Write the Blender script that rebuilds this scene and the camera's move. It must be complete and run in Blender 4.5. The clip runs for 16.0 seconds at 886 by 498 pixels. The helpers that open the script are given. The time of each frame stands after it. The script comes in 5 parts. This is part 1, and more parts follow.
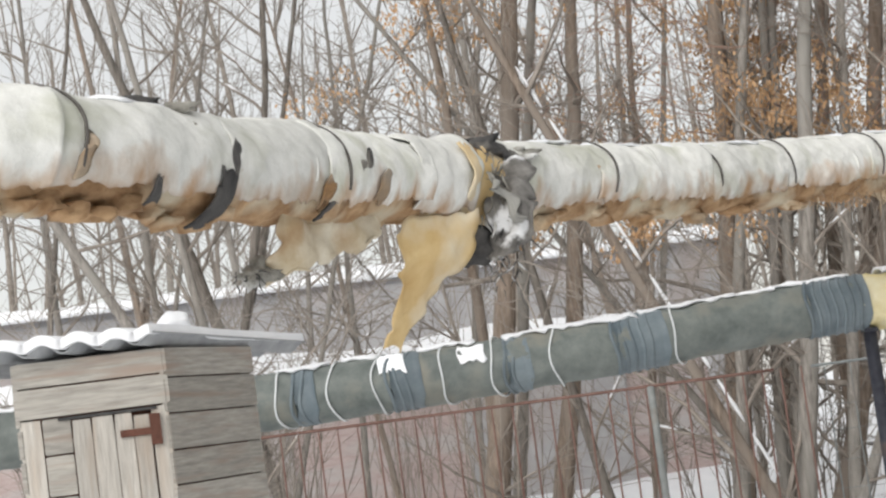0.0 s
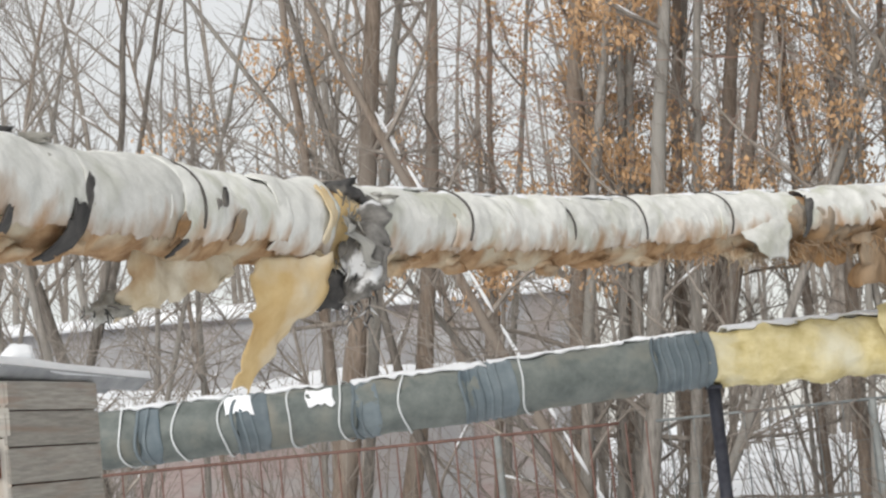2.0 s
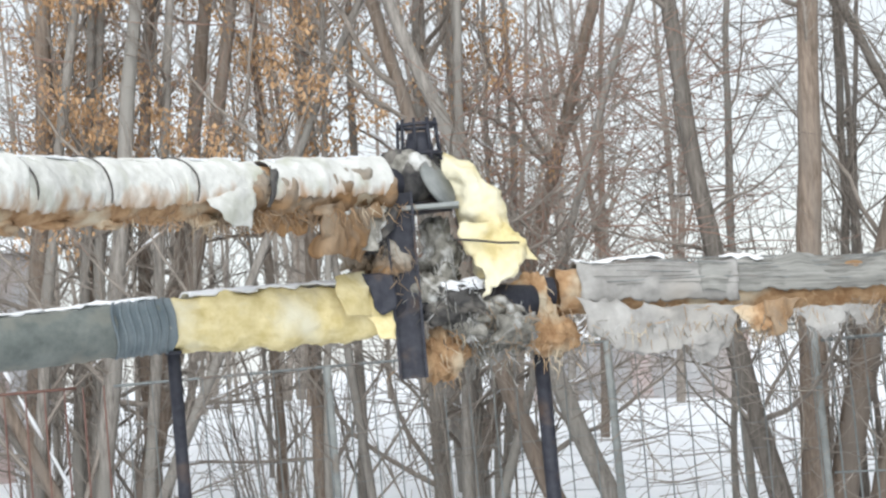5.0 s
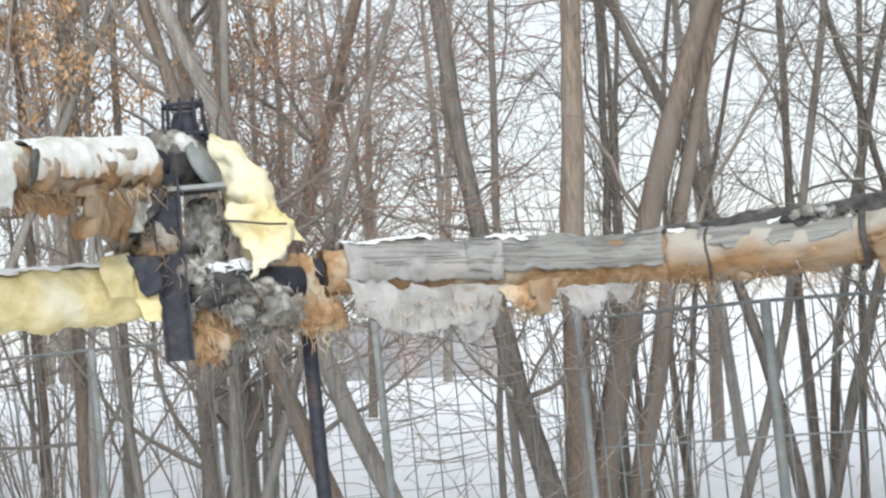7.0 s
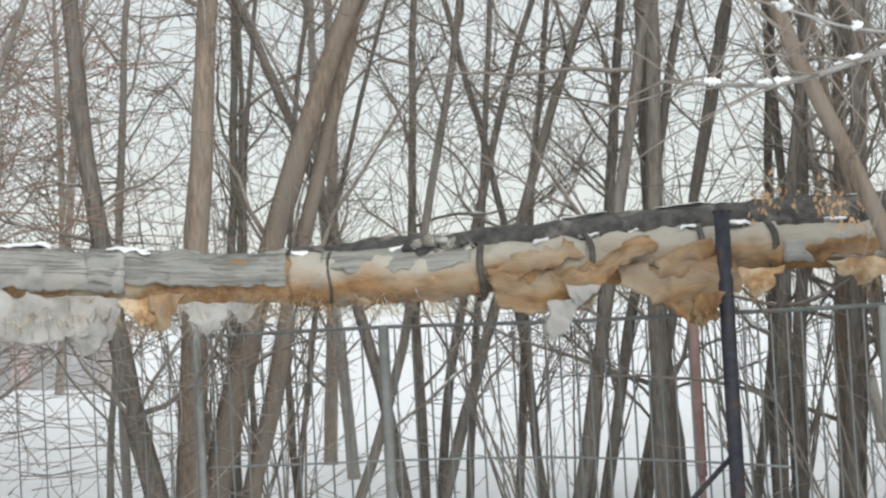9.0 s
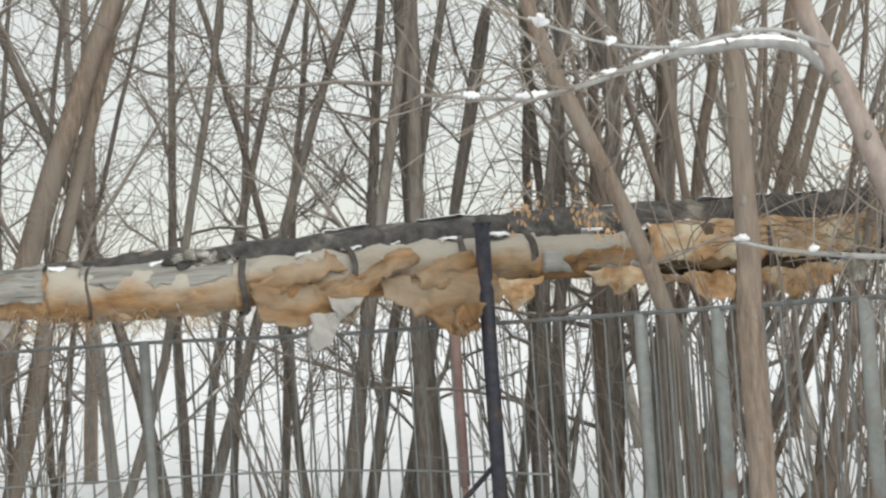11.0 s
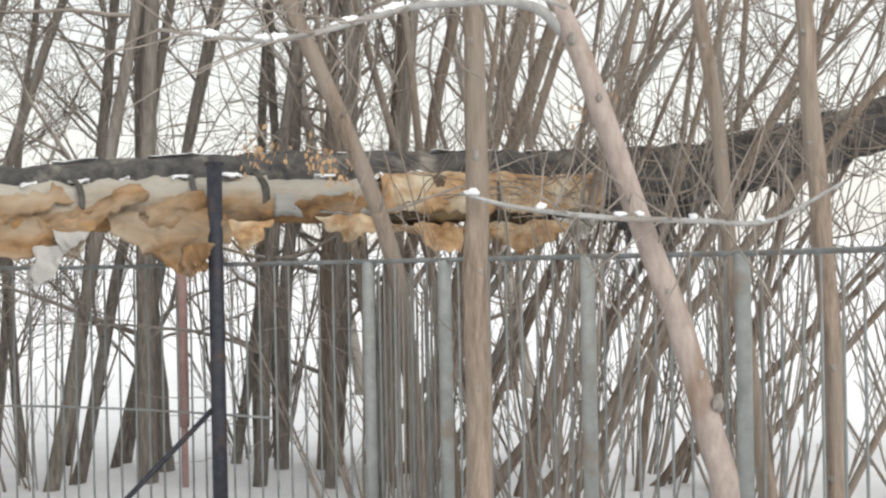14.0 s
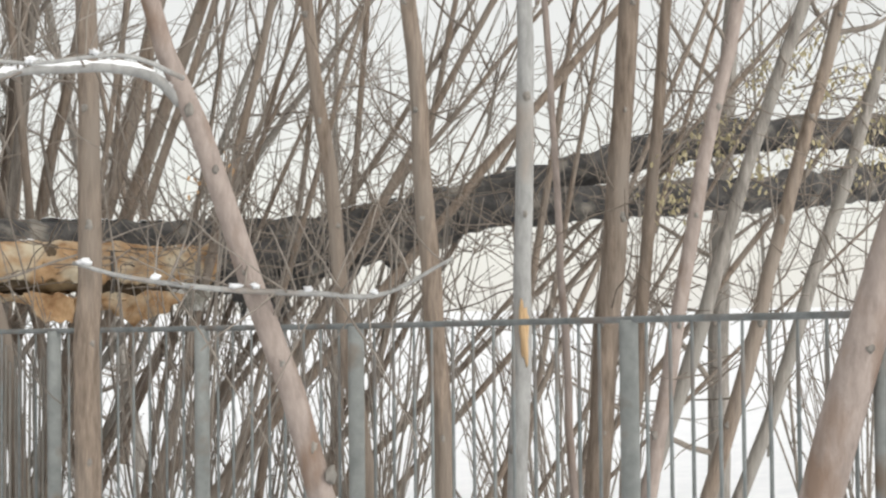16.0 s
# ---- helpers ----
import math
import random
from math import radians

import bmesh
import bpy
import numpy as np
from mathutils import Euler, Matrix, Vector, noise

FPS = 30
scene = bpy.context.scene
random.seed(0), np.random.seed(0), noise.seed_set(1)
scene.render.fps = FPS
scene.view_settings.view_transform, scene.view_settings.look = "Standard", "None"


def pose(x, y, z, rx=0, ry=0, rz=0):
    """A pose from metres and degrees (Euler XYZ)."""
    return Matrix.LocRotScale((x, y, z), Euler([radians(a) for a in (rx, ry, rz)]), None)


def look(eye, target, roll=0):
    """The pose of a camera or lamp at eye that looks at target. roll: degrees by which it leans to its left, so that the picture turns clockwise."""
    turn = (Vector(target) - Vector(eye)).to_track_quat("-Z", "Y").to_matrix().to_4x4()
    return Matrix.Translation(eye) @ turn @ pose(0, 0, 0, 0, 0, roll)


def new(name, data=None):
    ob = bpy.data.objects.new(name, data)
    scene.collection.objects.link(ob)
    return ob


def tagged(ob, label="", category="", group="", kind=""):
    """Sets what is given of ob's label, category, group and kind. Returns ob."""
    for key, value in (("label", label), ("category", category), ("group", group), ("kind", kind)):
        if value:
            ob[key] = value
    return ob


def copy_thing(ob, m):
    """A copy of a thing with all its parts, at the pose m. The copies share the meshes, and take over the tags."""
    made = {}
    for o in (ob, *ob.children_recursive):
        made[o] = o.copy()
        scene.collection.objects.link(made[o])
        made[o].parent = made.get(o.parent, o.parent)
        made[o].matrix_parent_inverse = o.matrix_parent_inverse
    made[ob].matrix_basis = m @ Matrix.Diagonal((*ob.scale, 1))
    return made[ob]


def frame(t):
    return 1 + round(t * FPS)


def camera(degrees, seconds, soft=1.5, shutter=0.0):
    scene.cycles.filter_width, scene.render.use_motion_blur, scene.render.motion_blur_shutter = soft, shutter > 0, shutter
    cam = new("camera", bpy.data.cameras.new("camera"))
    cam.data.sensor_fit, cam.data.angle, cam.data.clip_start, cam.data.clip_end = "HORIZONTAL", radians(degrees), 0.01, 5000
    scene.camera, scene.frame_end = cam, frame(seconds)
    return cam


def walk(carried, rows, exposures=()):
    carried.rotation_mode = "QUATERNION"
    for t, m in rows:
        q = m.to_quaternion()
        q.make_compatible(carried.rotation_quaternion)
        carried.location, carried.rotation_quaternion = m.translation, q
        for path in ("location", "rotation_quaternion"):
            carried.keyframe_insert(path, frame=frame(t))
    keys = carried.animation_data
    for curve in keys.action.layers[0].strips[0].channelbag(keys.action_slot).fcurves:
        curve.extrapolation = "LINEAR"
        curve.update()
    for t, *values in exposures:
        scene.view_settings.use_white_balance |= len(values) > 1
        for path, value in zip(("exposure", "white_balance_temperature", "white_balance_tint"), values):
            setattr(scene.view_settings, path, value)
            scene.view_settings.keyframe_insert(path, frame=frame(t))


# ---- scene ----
EYE = Vector((0.0, 0.0, 2.0))
cam = camera(28.0, 16.0, soft=2.4)
# seconds, turn to the left, tilt up, roll, in degrees; the camera only turns where it is
TURNS = (
    (0, -0.63, 5.54, -7.63),
    (0.5, 0.47, 6.00, -6.83),
    (1, -0.86, 6.55, -6.23),
    (1.5, -2.08, 6.47, -5.99),
    (2, -5.51, 6.43, -5.87),
    (2.5, -9.03, 5.59, -6.38),
    (3, -12.13, 5.01, -6.92),
    (3.5, -13.61, 5.00, -6.48),
    (4, -18.29, 5.19, -6.17),
    (4.5, -19.31, 4.82, -6.16),
    (5, -22.53, 3.67, -5.25),
    (5.2, -24.34, 2.93, -5.35),
    (7.3, -30.78, 2.13, -5.46),
    (7.5, -31.62, 1.82, -5.14),
    (8, -34.86, 1.60, -4.63),
    (8.5, -38.20, 1.59, -3.93),
    (9, -42.04, 2.05, -3.11),
    (9.5, -44.05, 1.86, -3.27),
    (10, -46.66, 1.68, -4.04),
    (10.2, -47.32, 1.56, -4.26),
    (12.3, -52.94, 2.40, -3.06),
    (12.5, -53.31, 1.89, -3.28),
    (13, -56.15, 0.54, -3.42),
    (13.5, -58.04, -1.11, -2.40),
    (14, -58.29, -0.14, -1.12),
    (14.5, -58.84, 0.40, -0.81),
    (15, -62.31, 0.78, -0.53),
    (15.2, -64.40, 0.89, -0.65),
    (15.5, -67.75, 1.04, -1.15),
    (16, -70.68, 1.99, -0.66),
)


def facing(yaw, pitch, roll):
    y, p = radians(yaw), radians(pitch)
    ahead = Vector((-math.sin(y) * math.cos(p), math.cos(y) * math.cos(p), math.sin(p)))
    return look(EYE, EYE + ahead, roll)


walk(cam, [(t, facing(*turn)) for t, *turn in TURNS], exposures=[(0.0, 0.06, 6500, 10), (1.5, 0.0, 6500, 10), (2.5, 0.14, 6400, 9), (5.0, 0.34, 6100, 8), (7.5, 0.33, 6100, 8), (9.0, 0.04, 6300, 6), (10.0, 0.03, 6500, 6), (12.5, 0.04, 6550, 8), (13.0, 0.22, 6550, 9), (13.5, 0.32, 6550, 9), (14.5, 0.33, 6550, 9), (15.5, 0.2, 6600, 9), (16.0, 0.16, 6600, 9)])

# ---- light: an overcast, snowing sky ----
world = bpy.data.worlds.new("overcast_sky")
scene.world = world
world.use_nodes = True
wn, wl = world.node_tree.nodes, world.node_tree.links
wn.clear()
sky = wn.new("ShaderNodeTexSky")
sky.sky_type, sky.sun_disc, sky.sun_elevation, sky.sun_rotation = "NISHITA", False, radians(38), radians(200)
sky_bg, cloud_bg = wn.new("ShaderNodeBackground"), wn.new("ShaderNodeBackground")
sky_bg.inputs[1].default_value = 0.02
cloud_bg.inputs[0].default_value = (1.0, 0.985, 0.95, 1)
cloud_bg.inputs[1].default_value = 0.70
both, wout = wn.new("ShaderNodeAddShader"), wn.new("ShaderNodeOutputWorld")
wl.new(sky.outputs[0], sky_bg.inputs[0])
wl.new(sky_bg.outputs[0], both.inputs[0])
wl.new(cloud_bg.outputs[0], both.inputs[1])
wl.new(both.outputs[0], wout.inputs[0])
sun = new("sun", bpy.data.lights.new("sun", "SUN"))
sun.data.energy, sun.data.angle, sun.data.color = 2.0, radians(50), (1.0, 0.97, 0.93)
sun.matrix_world = look((-6, -12, 14), (4, 10, 1))

# ---- materials ----
def material(name, dark, light, scale=8.0, rough=0.85, bump=0.3, stretch=(1, 1, 1), stain=None, stain_scale=1.5, stain_at=0.6, spec=0.3, bleed=None, lay=False, soft=0.09, top=None):
    """A two-scale surface: fine grain from dark to light, and patches of a stain colour."""
    m = bpy.data.materials.new(name)
    m.use_nodes = True
    n, l = m.node_tree.nodes, m.node_tree.links
    bsdf = n["Principled BSDF"]
    bsdf.inputs["Roughness"].default_value = rough
    bsdf.inputs["Specular IOR Level"].default_value = spec
    co, mp = n.new("ShaderNodeTexCoord"), n.new("ShaderNodeMapping")
    mp.inputs["Scale"].default_value = stretch
    laid = n.new("ShaderNodeAttribute")
    laid.attribute_name = "lay"
    l.new(laid.outputs["Vector"] if lay else co.outputs["Object"], mp.inputs["Vector"])
    fine = n.new("ShaderNodeTexNoise")
    fine.inputs["Scale"].default_value, fine.inputs["Detail"].default_value, fine.inputs["Roughness"].default_value = scale, 6, 0.65
    l.new(mp.outputs[0], fine.inputs["Vector"])
    ramp = n.new("ShaderNodeValToRGB")
    ramp.color_ramp.elements[0].position, ramp.color_ramp.elements[1].position = 0.3, 0.7
    ramp.color_ramp.elements[0].color, ramp.color_ramp.elements[1].color = (*dark, 1), (*light, 1)
    l.new(fine.outputs[0], ramp.inputs[0])
    out = ramp.outputs[0]
    if stain:
        big = n.new("ShaderNodeTexNoise")
        big.inputs["Scale"].default_value, big.inputs["Detail"].default_value = stain_scale, 5
        l.new(mp.outputs[0], big.inputs["Vector"])
        lim = n.new("ShaderNodeMapRange")
        lim.inputs[1].default_value, lim.inputs[2].default_value = stain_at - soft, stain_at + soft
        l.new(big.outputs[0], lim.inputs[0])
        mix = n.new("ShaderNodeMix")
        mix.data_type = "RGBA"
        mix.inputs[7].default_value = (*stain, 1)
        l.new(lim.outputs[0], mix.inputs[0])
        l.new(out, mix.inputs[6])
        out = mix.outputs[2]
    if bleed:
        at_edge, grain, sum2, lim2, mix2 = n.new("ShaderNodeAttribute"), n.new("ShaderNodeTexNoise"), n.new("ShaderNodeMath"), n.new("ShaderNodeMapRange"), n.new("ShaderNodeMix")
        at_edge.attribute_name = "edge"
        grain.inputs["Scale"].default_value, grain.inputs["Detail"].default_value = 9, 5
        streak = n.new("ShaderNodeMapping")
        streak.inputs["Scale"].default_value = (1.0, 0.55, 0.0)
        l.new(laid.outputs["Vector"], streak.inputs["Vector"])
        l.new(streak.outputs[0], grain.inputs["Vector"])
        rise = n.new("ShaderNodeMath")
        rise.operation = "POWER"
        rise.inputs[1].default_value = 2.2
        l.new(at_edge.outputs["Fac"], rise.inputs[0])
        l.new(rise.outputs[0], sum2.inputs[0])
        l.new(grain.outputs[0], sum2.inputs[1])
        lim2.inputs[1].default_value, lim2.inputs[2].default_value = 1.27, 1.62
        l.new(sum2.outputs[0], lim2.inputs[0])
        mix2.data_type = "RGBA"
        mix2.inputs[7].default_value = (*bleed, 1)
        l.new(lim2.outputs[0], mix2.inputs[0])
        l.new(out, mix2.inputs[6])
        out = mix2.outputs[2]
    if top:
        # cloth bleached grey where it lies uppermost
        sep, patch, add3, lim3, mix3 = n.new("ShaderNodeSeparateXYZ"), n.new("ShaderNodeTexNoise"), n.new("ShaderNodeMath"), n.new("ShaderNodeMapRange"), n.new("ShaderNodeMix")
        l.new(laid.outputs["Vector"], sep.inputs[0])
        patch.inputs["Scale"].default_value, patch.inputs["Detail"].default_value = 3.0, 5
        l.new(mp.outputs[0], patch.inputs["Vector"])
        l.new(sep.outputs[2], add3.inputs[0])
        patch_gain = n.new("ShaderNodeMath")
        patch_gain.operation = "MULTIPLY"
        patch_gain.inputs[1].default_value = 2.4
        l.new(patch.outputs[0], patch_gain.inputs[0])
        l.new(patch_gain.outputs[0], add3.inputs[1])
        lim3.inputs[1].default_value, lim3.inputs[2].default_value = 1.0, 1.8
        l.new(add3.outputs[0], lim3.inputs[0])
        mix3.data_type = "RGBA"
        mix3.inputs[7].default_value = (*top, 1)
        l.new(lim3.outputs[0], mix3.inputs[0])
        l.new(out, mix3.inputs[6])
        out = mix3.outputs[2]
    # each piece a little lighter or darker
    info, hsv, rng = n.new("ShaderNodeObjectInfo"), n.new("ShaderNodeHueSaturation"), n.new("ShaderNodeMapRange")
    rng.inputs[3].default_value, rng.inputs[4].default_value = 0.84, 1.1
    l.new(info.outputs["Random"], rng.inputs[0])
    l.new(rng.outputs[0], hsv.inputs["Value"])
    l.new(out, hsv.inputs["Color"])
    l.new(hsv.outputs[0], bsdf.inputs["Base Color"])
    if bump:
        b = n.new("ShaderNodeBump")
        b.inputs["Strength"].default_value, b.inputs["Distance"].default_value = bump, 0.02
        l.new(fine.outputs[0], b.inputs["Height"])
        l.new(b.outputs[0], bsdf.inputs["Normal"])
    return m


SNOW = material("snow", (0.80, 0.82, 0.85), (0.90, 0.91, 0.93), 3, 0.7, 0.25, spec=0.2)
BARK = material("bark_grey_brown", (0.15, 0.137, 0.123), (0.40, 0.37, 0.335), 11, 0.95, 0.8, (3, 3, 0.5), (0.29, 0.275, 0.25), 1.6, 0.53)
BARK_DARK = material("bark_dark_brown", (0.095, 0.084, 0.073), (0.28, 0.25, 0.22), 11, 0.95, 0.8, (3, 3, 0.5), (0.28, 0.265, 0.24), 1.6, 0.62)
BARK_WARM = material("bark_warm_brown", (0.13, 0.102, 0.08), (0.35, 0.28, 0.225), 11, 0.95, 0.8, (3, 3, 0.5), (0.27, 0.23, 0.195), 1.6, 0.53)
BARK_PINK = material("bark_smooth_pink_grey", (0.28, 0.232, 0.208), (0.44, 0.372, 0.335), 10, 0.9, 0.8, (2, 2, 0.8), (0.25, 0.18, 0.14), 3.5, 0.61)
BARK_SILVER = material("bark_smooth_silver", (0.30, 0.30, 0.29), (0.48, 0.48, 0.47), 12, 0.9, 0.3, (2, 2, 0.8), (0.28, 0.20, 0.14), 1.5, 0.64)
TWIG_DARK = material("dark_twig", (0.12, 0.10, 0.082), (0.29, 0.245, 0.205), 6, 0.95, 0)
TWIG_RED = material("reddish_twig", (0.20, 0.125, 0.095), (0.38, 0.255, 0.20), 6, 0.95, 0)
RAG = material("dark_snowy_rag", (0.05, 0.047, 0.043), (0.26, 0.25, 0.235), 9, 0.95, 0.7, (1, 1, 1), (0.74, 0.75, 0.76), 7, 0.6, soft=0.04)
TWIG = material("twig", (0.18, 0.155, 0.132), (0.38, 0.34, 0.30), 6, 0.95, 0)
DRY_LEAF = material("dry_keys", (0.38, 0.225, 0.115), (0.60, 0.40, 0.23), 5, 0.9, 0)
WRAP = material("weathered_wrap_cloth", (0.60, 0.605, 0.57), (0.81, 0.81, 0.775), 8, 0.9, 0.6, (1, 1, 1), (0.47, 0.48, 0.39), 3.2, 0.6, bleed=(0.40, 0.245, 0.13))
WOOL = material("rusty_glass_wool", (0.24, 0.13, 0.062), (0.55, 0.37, 0.21), 11, 0.97, 0.9, (1, 1, 1), (0.60, 0.53, 0.40), 3.6, 0.57)
FLAP_PALE = material("bleached_glass_wool_sheet", (0.50, 0.40, 0.25), (0.76, 0.70, 0.57), 5, 0.96, 0.9, (1, 1, 1), (0.42, 0.27, 0.14), 3.2, 0.58)
WOOL_YELLOW = material("fresh_yellow_glass_wool", (0.55, 0.455, 0.205), (0.77, 0.675, 0.40), 9, 0.97, 0.9, (1, 1, 1), (0.70, 0.66, 0.50), 2.6, 0.54)
CLOTH_TAN = material("brown_paper_cloth", (0.11, 0.064, 0.034), (0.38, 0.225, 0.105), 8, 0.9, 1.0, (0.6, 1.5, 0.0), (0.40, 0.34, 0.26), 2.6, 0.60, lay=True, soft=0.16, top=(0.40, 0.375, 0.325))
CLOTH_GREY = material("grey_roofing_cloth", (0.12, 0.12, 0.11), (0.36, 0.355, 0.33), 9, 0.85, 0.8, (0.16, 3.6, 0.0), (0.45, 0.45, 0.43), 1.2, 0.63, lay=True, soft=0.14)
CLOTH_PALE = material("pale_frosted_cloth", (0.28, 0.27, 0.255), (0.50, 0.49, 0.47), 5, 0.9, 0.4, (1, 1, 1), (0.36, 0.33, 0.29), 2.5, 0.62, soft=0.15)
LAGGING_SHADE = material("shade_dark_lagging", (0.045, 0.034, 0.026), (0.17, 0.125, 0.08), 9, 0.95, 0.7, (1, 1, 1), (0.25, 0.18, 0.10), 3, 0.6)
BARE_WOOD = material("bare_wood", (0.42, 0.28, 0.15), (0.60, 0.43, 0.26), 9, 0.9, 0.3, (3, 3, 0.5))
PICKET = material("dull_grey_iron", (0.15, 0.165, 0.165), (0.29, 0.31, 0.31), 10, 0.7, 0.1, (1, 1, 1), (0.20, 0.15, 0.12), 4, 0.62)
FELT = material("blackened_felt", (0.03, 0.03, 0.032), (0.115, 0.11, 0.105), 9, 0.9, 0.9, (1, 1, 1), (0.27, 0.25, 0.22), 5, 0.63)
GREEN = material("grey_green_film", (0.105, 0.122, 0.115), (0.22, 0.242, 0.225), 7, 0.6, 0.4, (1, 1, 1), (0.22, 0.215, 0.18), 3.5, 0.58, spec=0.4)
BLUE_FILM = material("dark_blue_ribbed_film", (0.09, 0.12, 0.14), (0.18, 0.215, 0.23), 5, 0.5, 0.2, spec=0.4)
STEEL_DARK = material("dark_painted_steel", (0.018, 0.020, 0.030), (0.05, 0.052, 0.065), 14, 0.6, 0.2, (1, 1, 1), (0.10, 0.07, 0.055), 5, 0.66)
STEEL_GREY = material("grey_green_fence_paint", (0.21, 0.225, 0.22), (0.33, 0.345, 0.335), 10, 0.6, 0.15, (1, 1, 1), (0.22, 0.17, 0.13), 4, 0.66)
FENCE_RED = material("brown_red_fence_paint", (0.14, 0.075, 0.06), (0.24, 0.14, 0.115), 10, 0.7, 0.15)
IRON_AND_SHADE = material("rusty_iron_and_gap_shade", (0.07, 0.03, 0.022), (0.18, 0.08, 0.055), 14, 0.85, 0.4)
FLAP = material("ochre_glass_wool_sheet", (0.60, 0.40, 0.17), (0.78, 0.60, 0.32), 5, 0.97, 0.4, (1, 1, 1), (0.80, 0.72, 0.56), 2.4, 0.58)
MOSS = material("grey_rag_with_moss", (0.105, 0.10, 0.082), (0.42, 0.405, 0.365), 12, 0.95, 0.7, (1, 1, 1), (0.7, 0.71, 0.7), 6, 0.6)
BAND = material("dark_wire_band", (0.05, 0.045, 0.04), (0.13, 0.12, 0.11), 12, 0.7, 0)
BAND_PALE = material("pale_steel_band", (0.50, 0.53, 0.54), (0.68, 0.70, 0.70), 12, 0.5, 0)
PLANK = material("weathered_plank", (0.36, 0.335, 0.30), (0.58, 0.55, 0.50), 5, 0.95, 0.45, (14, 14, 1.2), (0.44, 0.38, 0.32), 1.5, 0.58)
PLANK_H = material("weathered_wall_board", (0.27, 0.255, 0.23), (0.47, 0.445, 0.40), 5, 0.95, 0.45, (1.2, 1.2, 14), (0.34, 0.275, 0.23), 1.5, 0.60)
SLATE = material("asbestos_slate", (0.26, 0.27, 0.28), (0.38, 0.39, 0.40), 9, 0.95, 0.3)
BRICK_FAR = material("pink_brick_wall", (0.42, 0.33, 0.31), (0.56, 0.47, 0.45), 9, 0.95, 0.3, (1, 1, 5), (0.50, 0.47, 0.46), 0.8, 0.55)
GARAGE = material("grey_garage_wall", (0.33, 0.325, 0.33), (0.45, 0.445, 0.45), 3, 0.95, 0.2, (1, 1, 1), (0.38, 0.33, 0.31), 0.6, 0.58)


# ---- helpers for things ----
def at(az, el, d):
    """A place at a bearing, a height angle and a level distance from the standpoint."""
    a = radians(az)
    return Vector((d * math.sin(a), d * math.cos(a), EYE.z + d * math.tan(radians(el))))


def link_mesh(name, verts, faces, mat, parent=None, label="", smooth=True):
    me = bpy.data.meshes.new(name)
    me.from_pydata([tuple(v) for v in verts], [], faces)
    me.materials.append(mat)
    if smooth:
        me.shade_smooth()
    me.update()
    ob = new(name, me)
    if parent:
        ob.parent = parent
    if label:
        ob["label"] = label
    return ob


def part(name, bm, mat, parent, label="", smooth=False):
    me = bpy.data.meshes.new(name)
    bm.normal_update()
    bm.to_mesh(me)
    bm.free()
    me.materials.append(mat)
    if smooth:
        me.shade_smooth()
    ob = new(name, me)
    ob.parent = parent
    if label:
        ob["label"] = label
    return ob


def lay_out(ob, lay):
    """Coordinates that run along and across a piece of cloth."""
    ob.data.attributes.new("lay", "FLOAT_VECTOR", "POINT").data.foreach_set("vector", [c for p in lay for c in p])


def thing(name, label, category, group="", kind=""):
    return tagged(new(name), label, category, group, kind)


def n3(p, s=1.0, off=0.0):
    return noise.noise(Vector((p[0] * s + off, p[1] * s - off, p[2] * s + 0.37 * off)))


class Tubes:
    """Collects round limbs in one mesh."""

    def __init__(self):
        self.v, self.f = [], []

    def add(self, pts, radii, k=6, cap=True, close=False):
        start = len(self.v)
        n = len(pts)
        pts = [Vector(p) for p in pts]
        side = None
        for i in range(n):
            t = (pts[min(i + 1, n - 1)] - pts[max(i - 1, 0)]).normalized()
            if side is None:
                side = t.cross(Vector((0.31, 0.17, 0.93)) if abs(t.z) < 0.9 else Vector((1, 0.1, 0))).normalized()
            else:
                side = (side - t * side.dot(t)).normalized()
            up = t.cross(side)
            for j in range(k):
                a = 2 * math.pi * j / k
                self.v.append(pts[i] + (side * math.cos(a) + up * math.sin(a)) * radii[i])
        for i in range(n - 1):
            for j in range(k):
                a, b = start + i * k + j, start + i * k + (j + 1) % k
                self.f.append((a, b, b + k, a + k))
        if cap:
            self.f.append(tuple(range(start + k - 1, start - 1, -1)))
            self.f.append(tuple(range(start + (n - 1) * k, start + n * k)))

    def link(self, name, mat, parent=None, label="", smooth=True):
        return link_mesh(name, self.v, self.f, mat, parent, label, smooth)


class Boxes:
    """Collects boxes in one mesh; each by its centre, axes and half sizes."""

    def __init__(self):
        self.v, self.f = [], []

    def add(self, c, ax, ay, az):
        s = len(self.v)
        c, ax, ay, az = Vector(c), Vector(ax), Vector(ay), Vector(az)
        for i in (-1, 1):
            for j in (-1, 1):
                for k in (-1, 1):
                    self.v.append(c + ax * i + ay * j + az * k)
        self.f += [(s, s + 1, s + 3, s + 2), (s + 4, s + 6, s + 7, s + 5), (s, s + 4, s + 5, s + 1), (s + 2, s + 3, s + 7, s + 6), (s, s + 2, s + 6, s + 4), (s + 1, s + 5, s + 7, s + 3)]

    def link(self, name, mat, parent=None, label=""):
        return link_mesh(name, self.v, self.f, mat, parent, label, False)


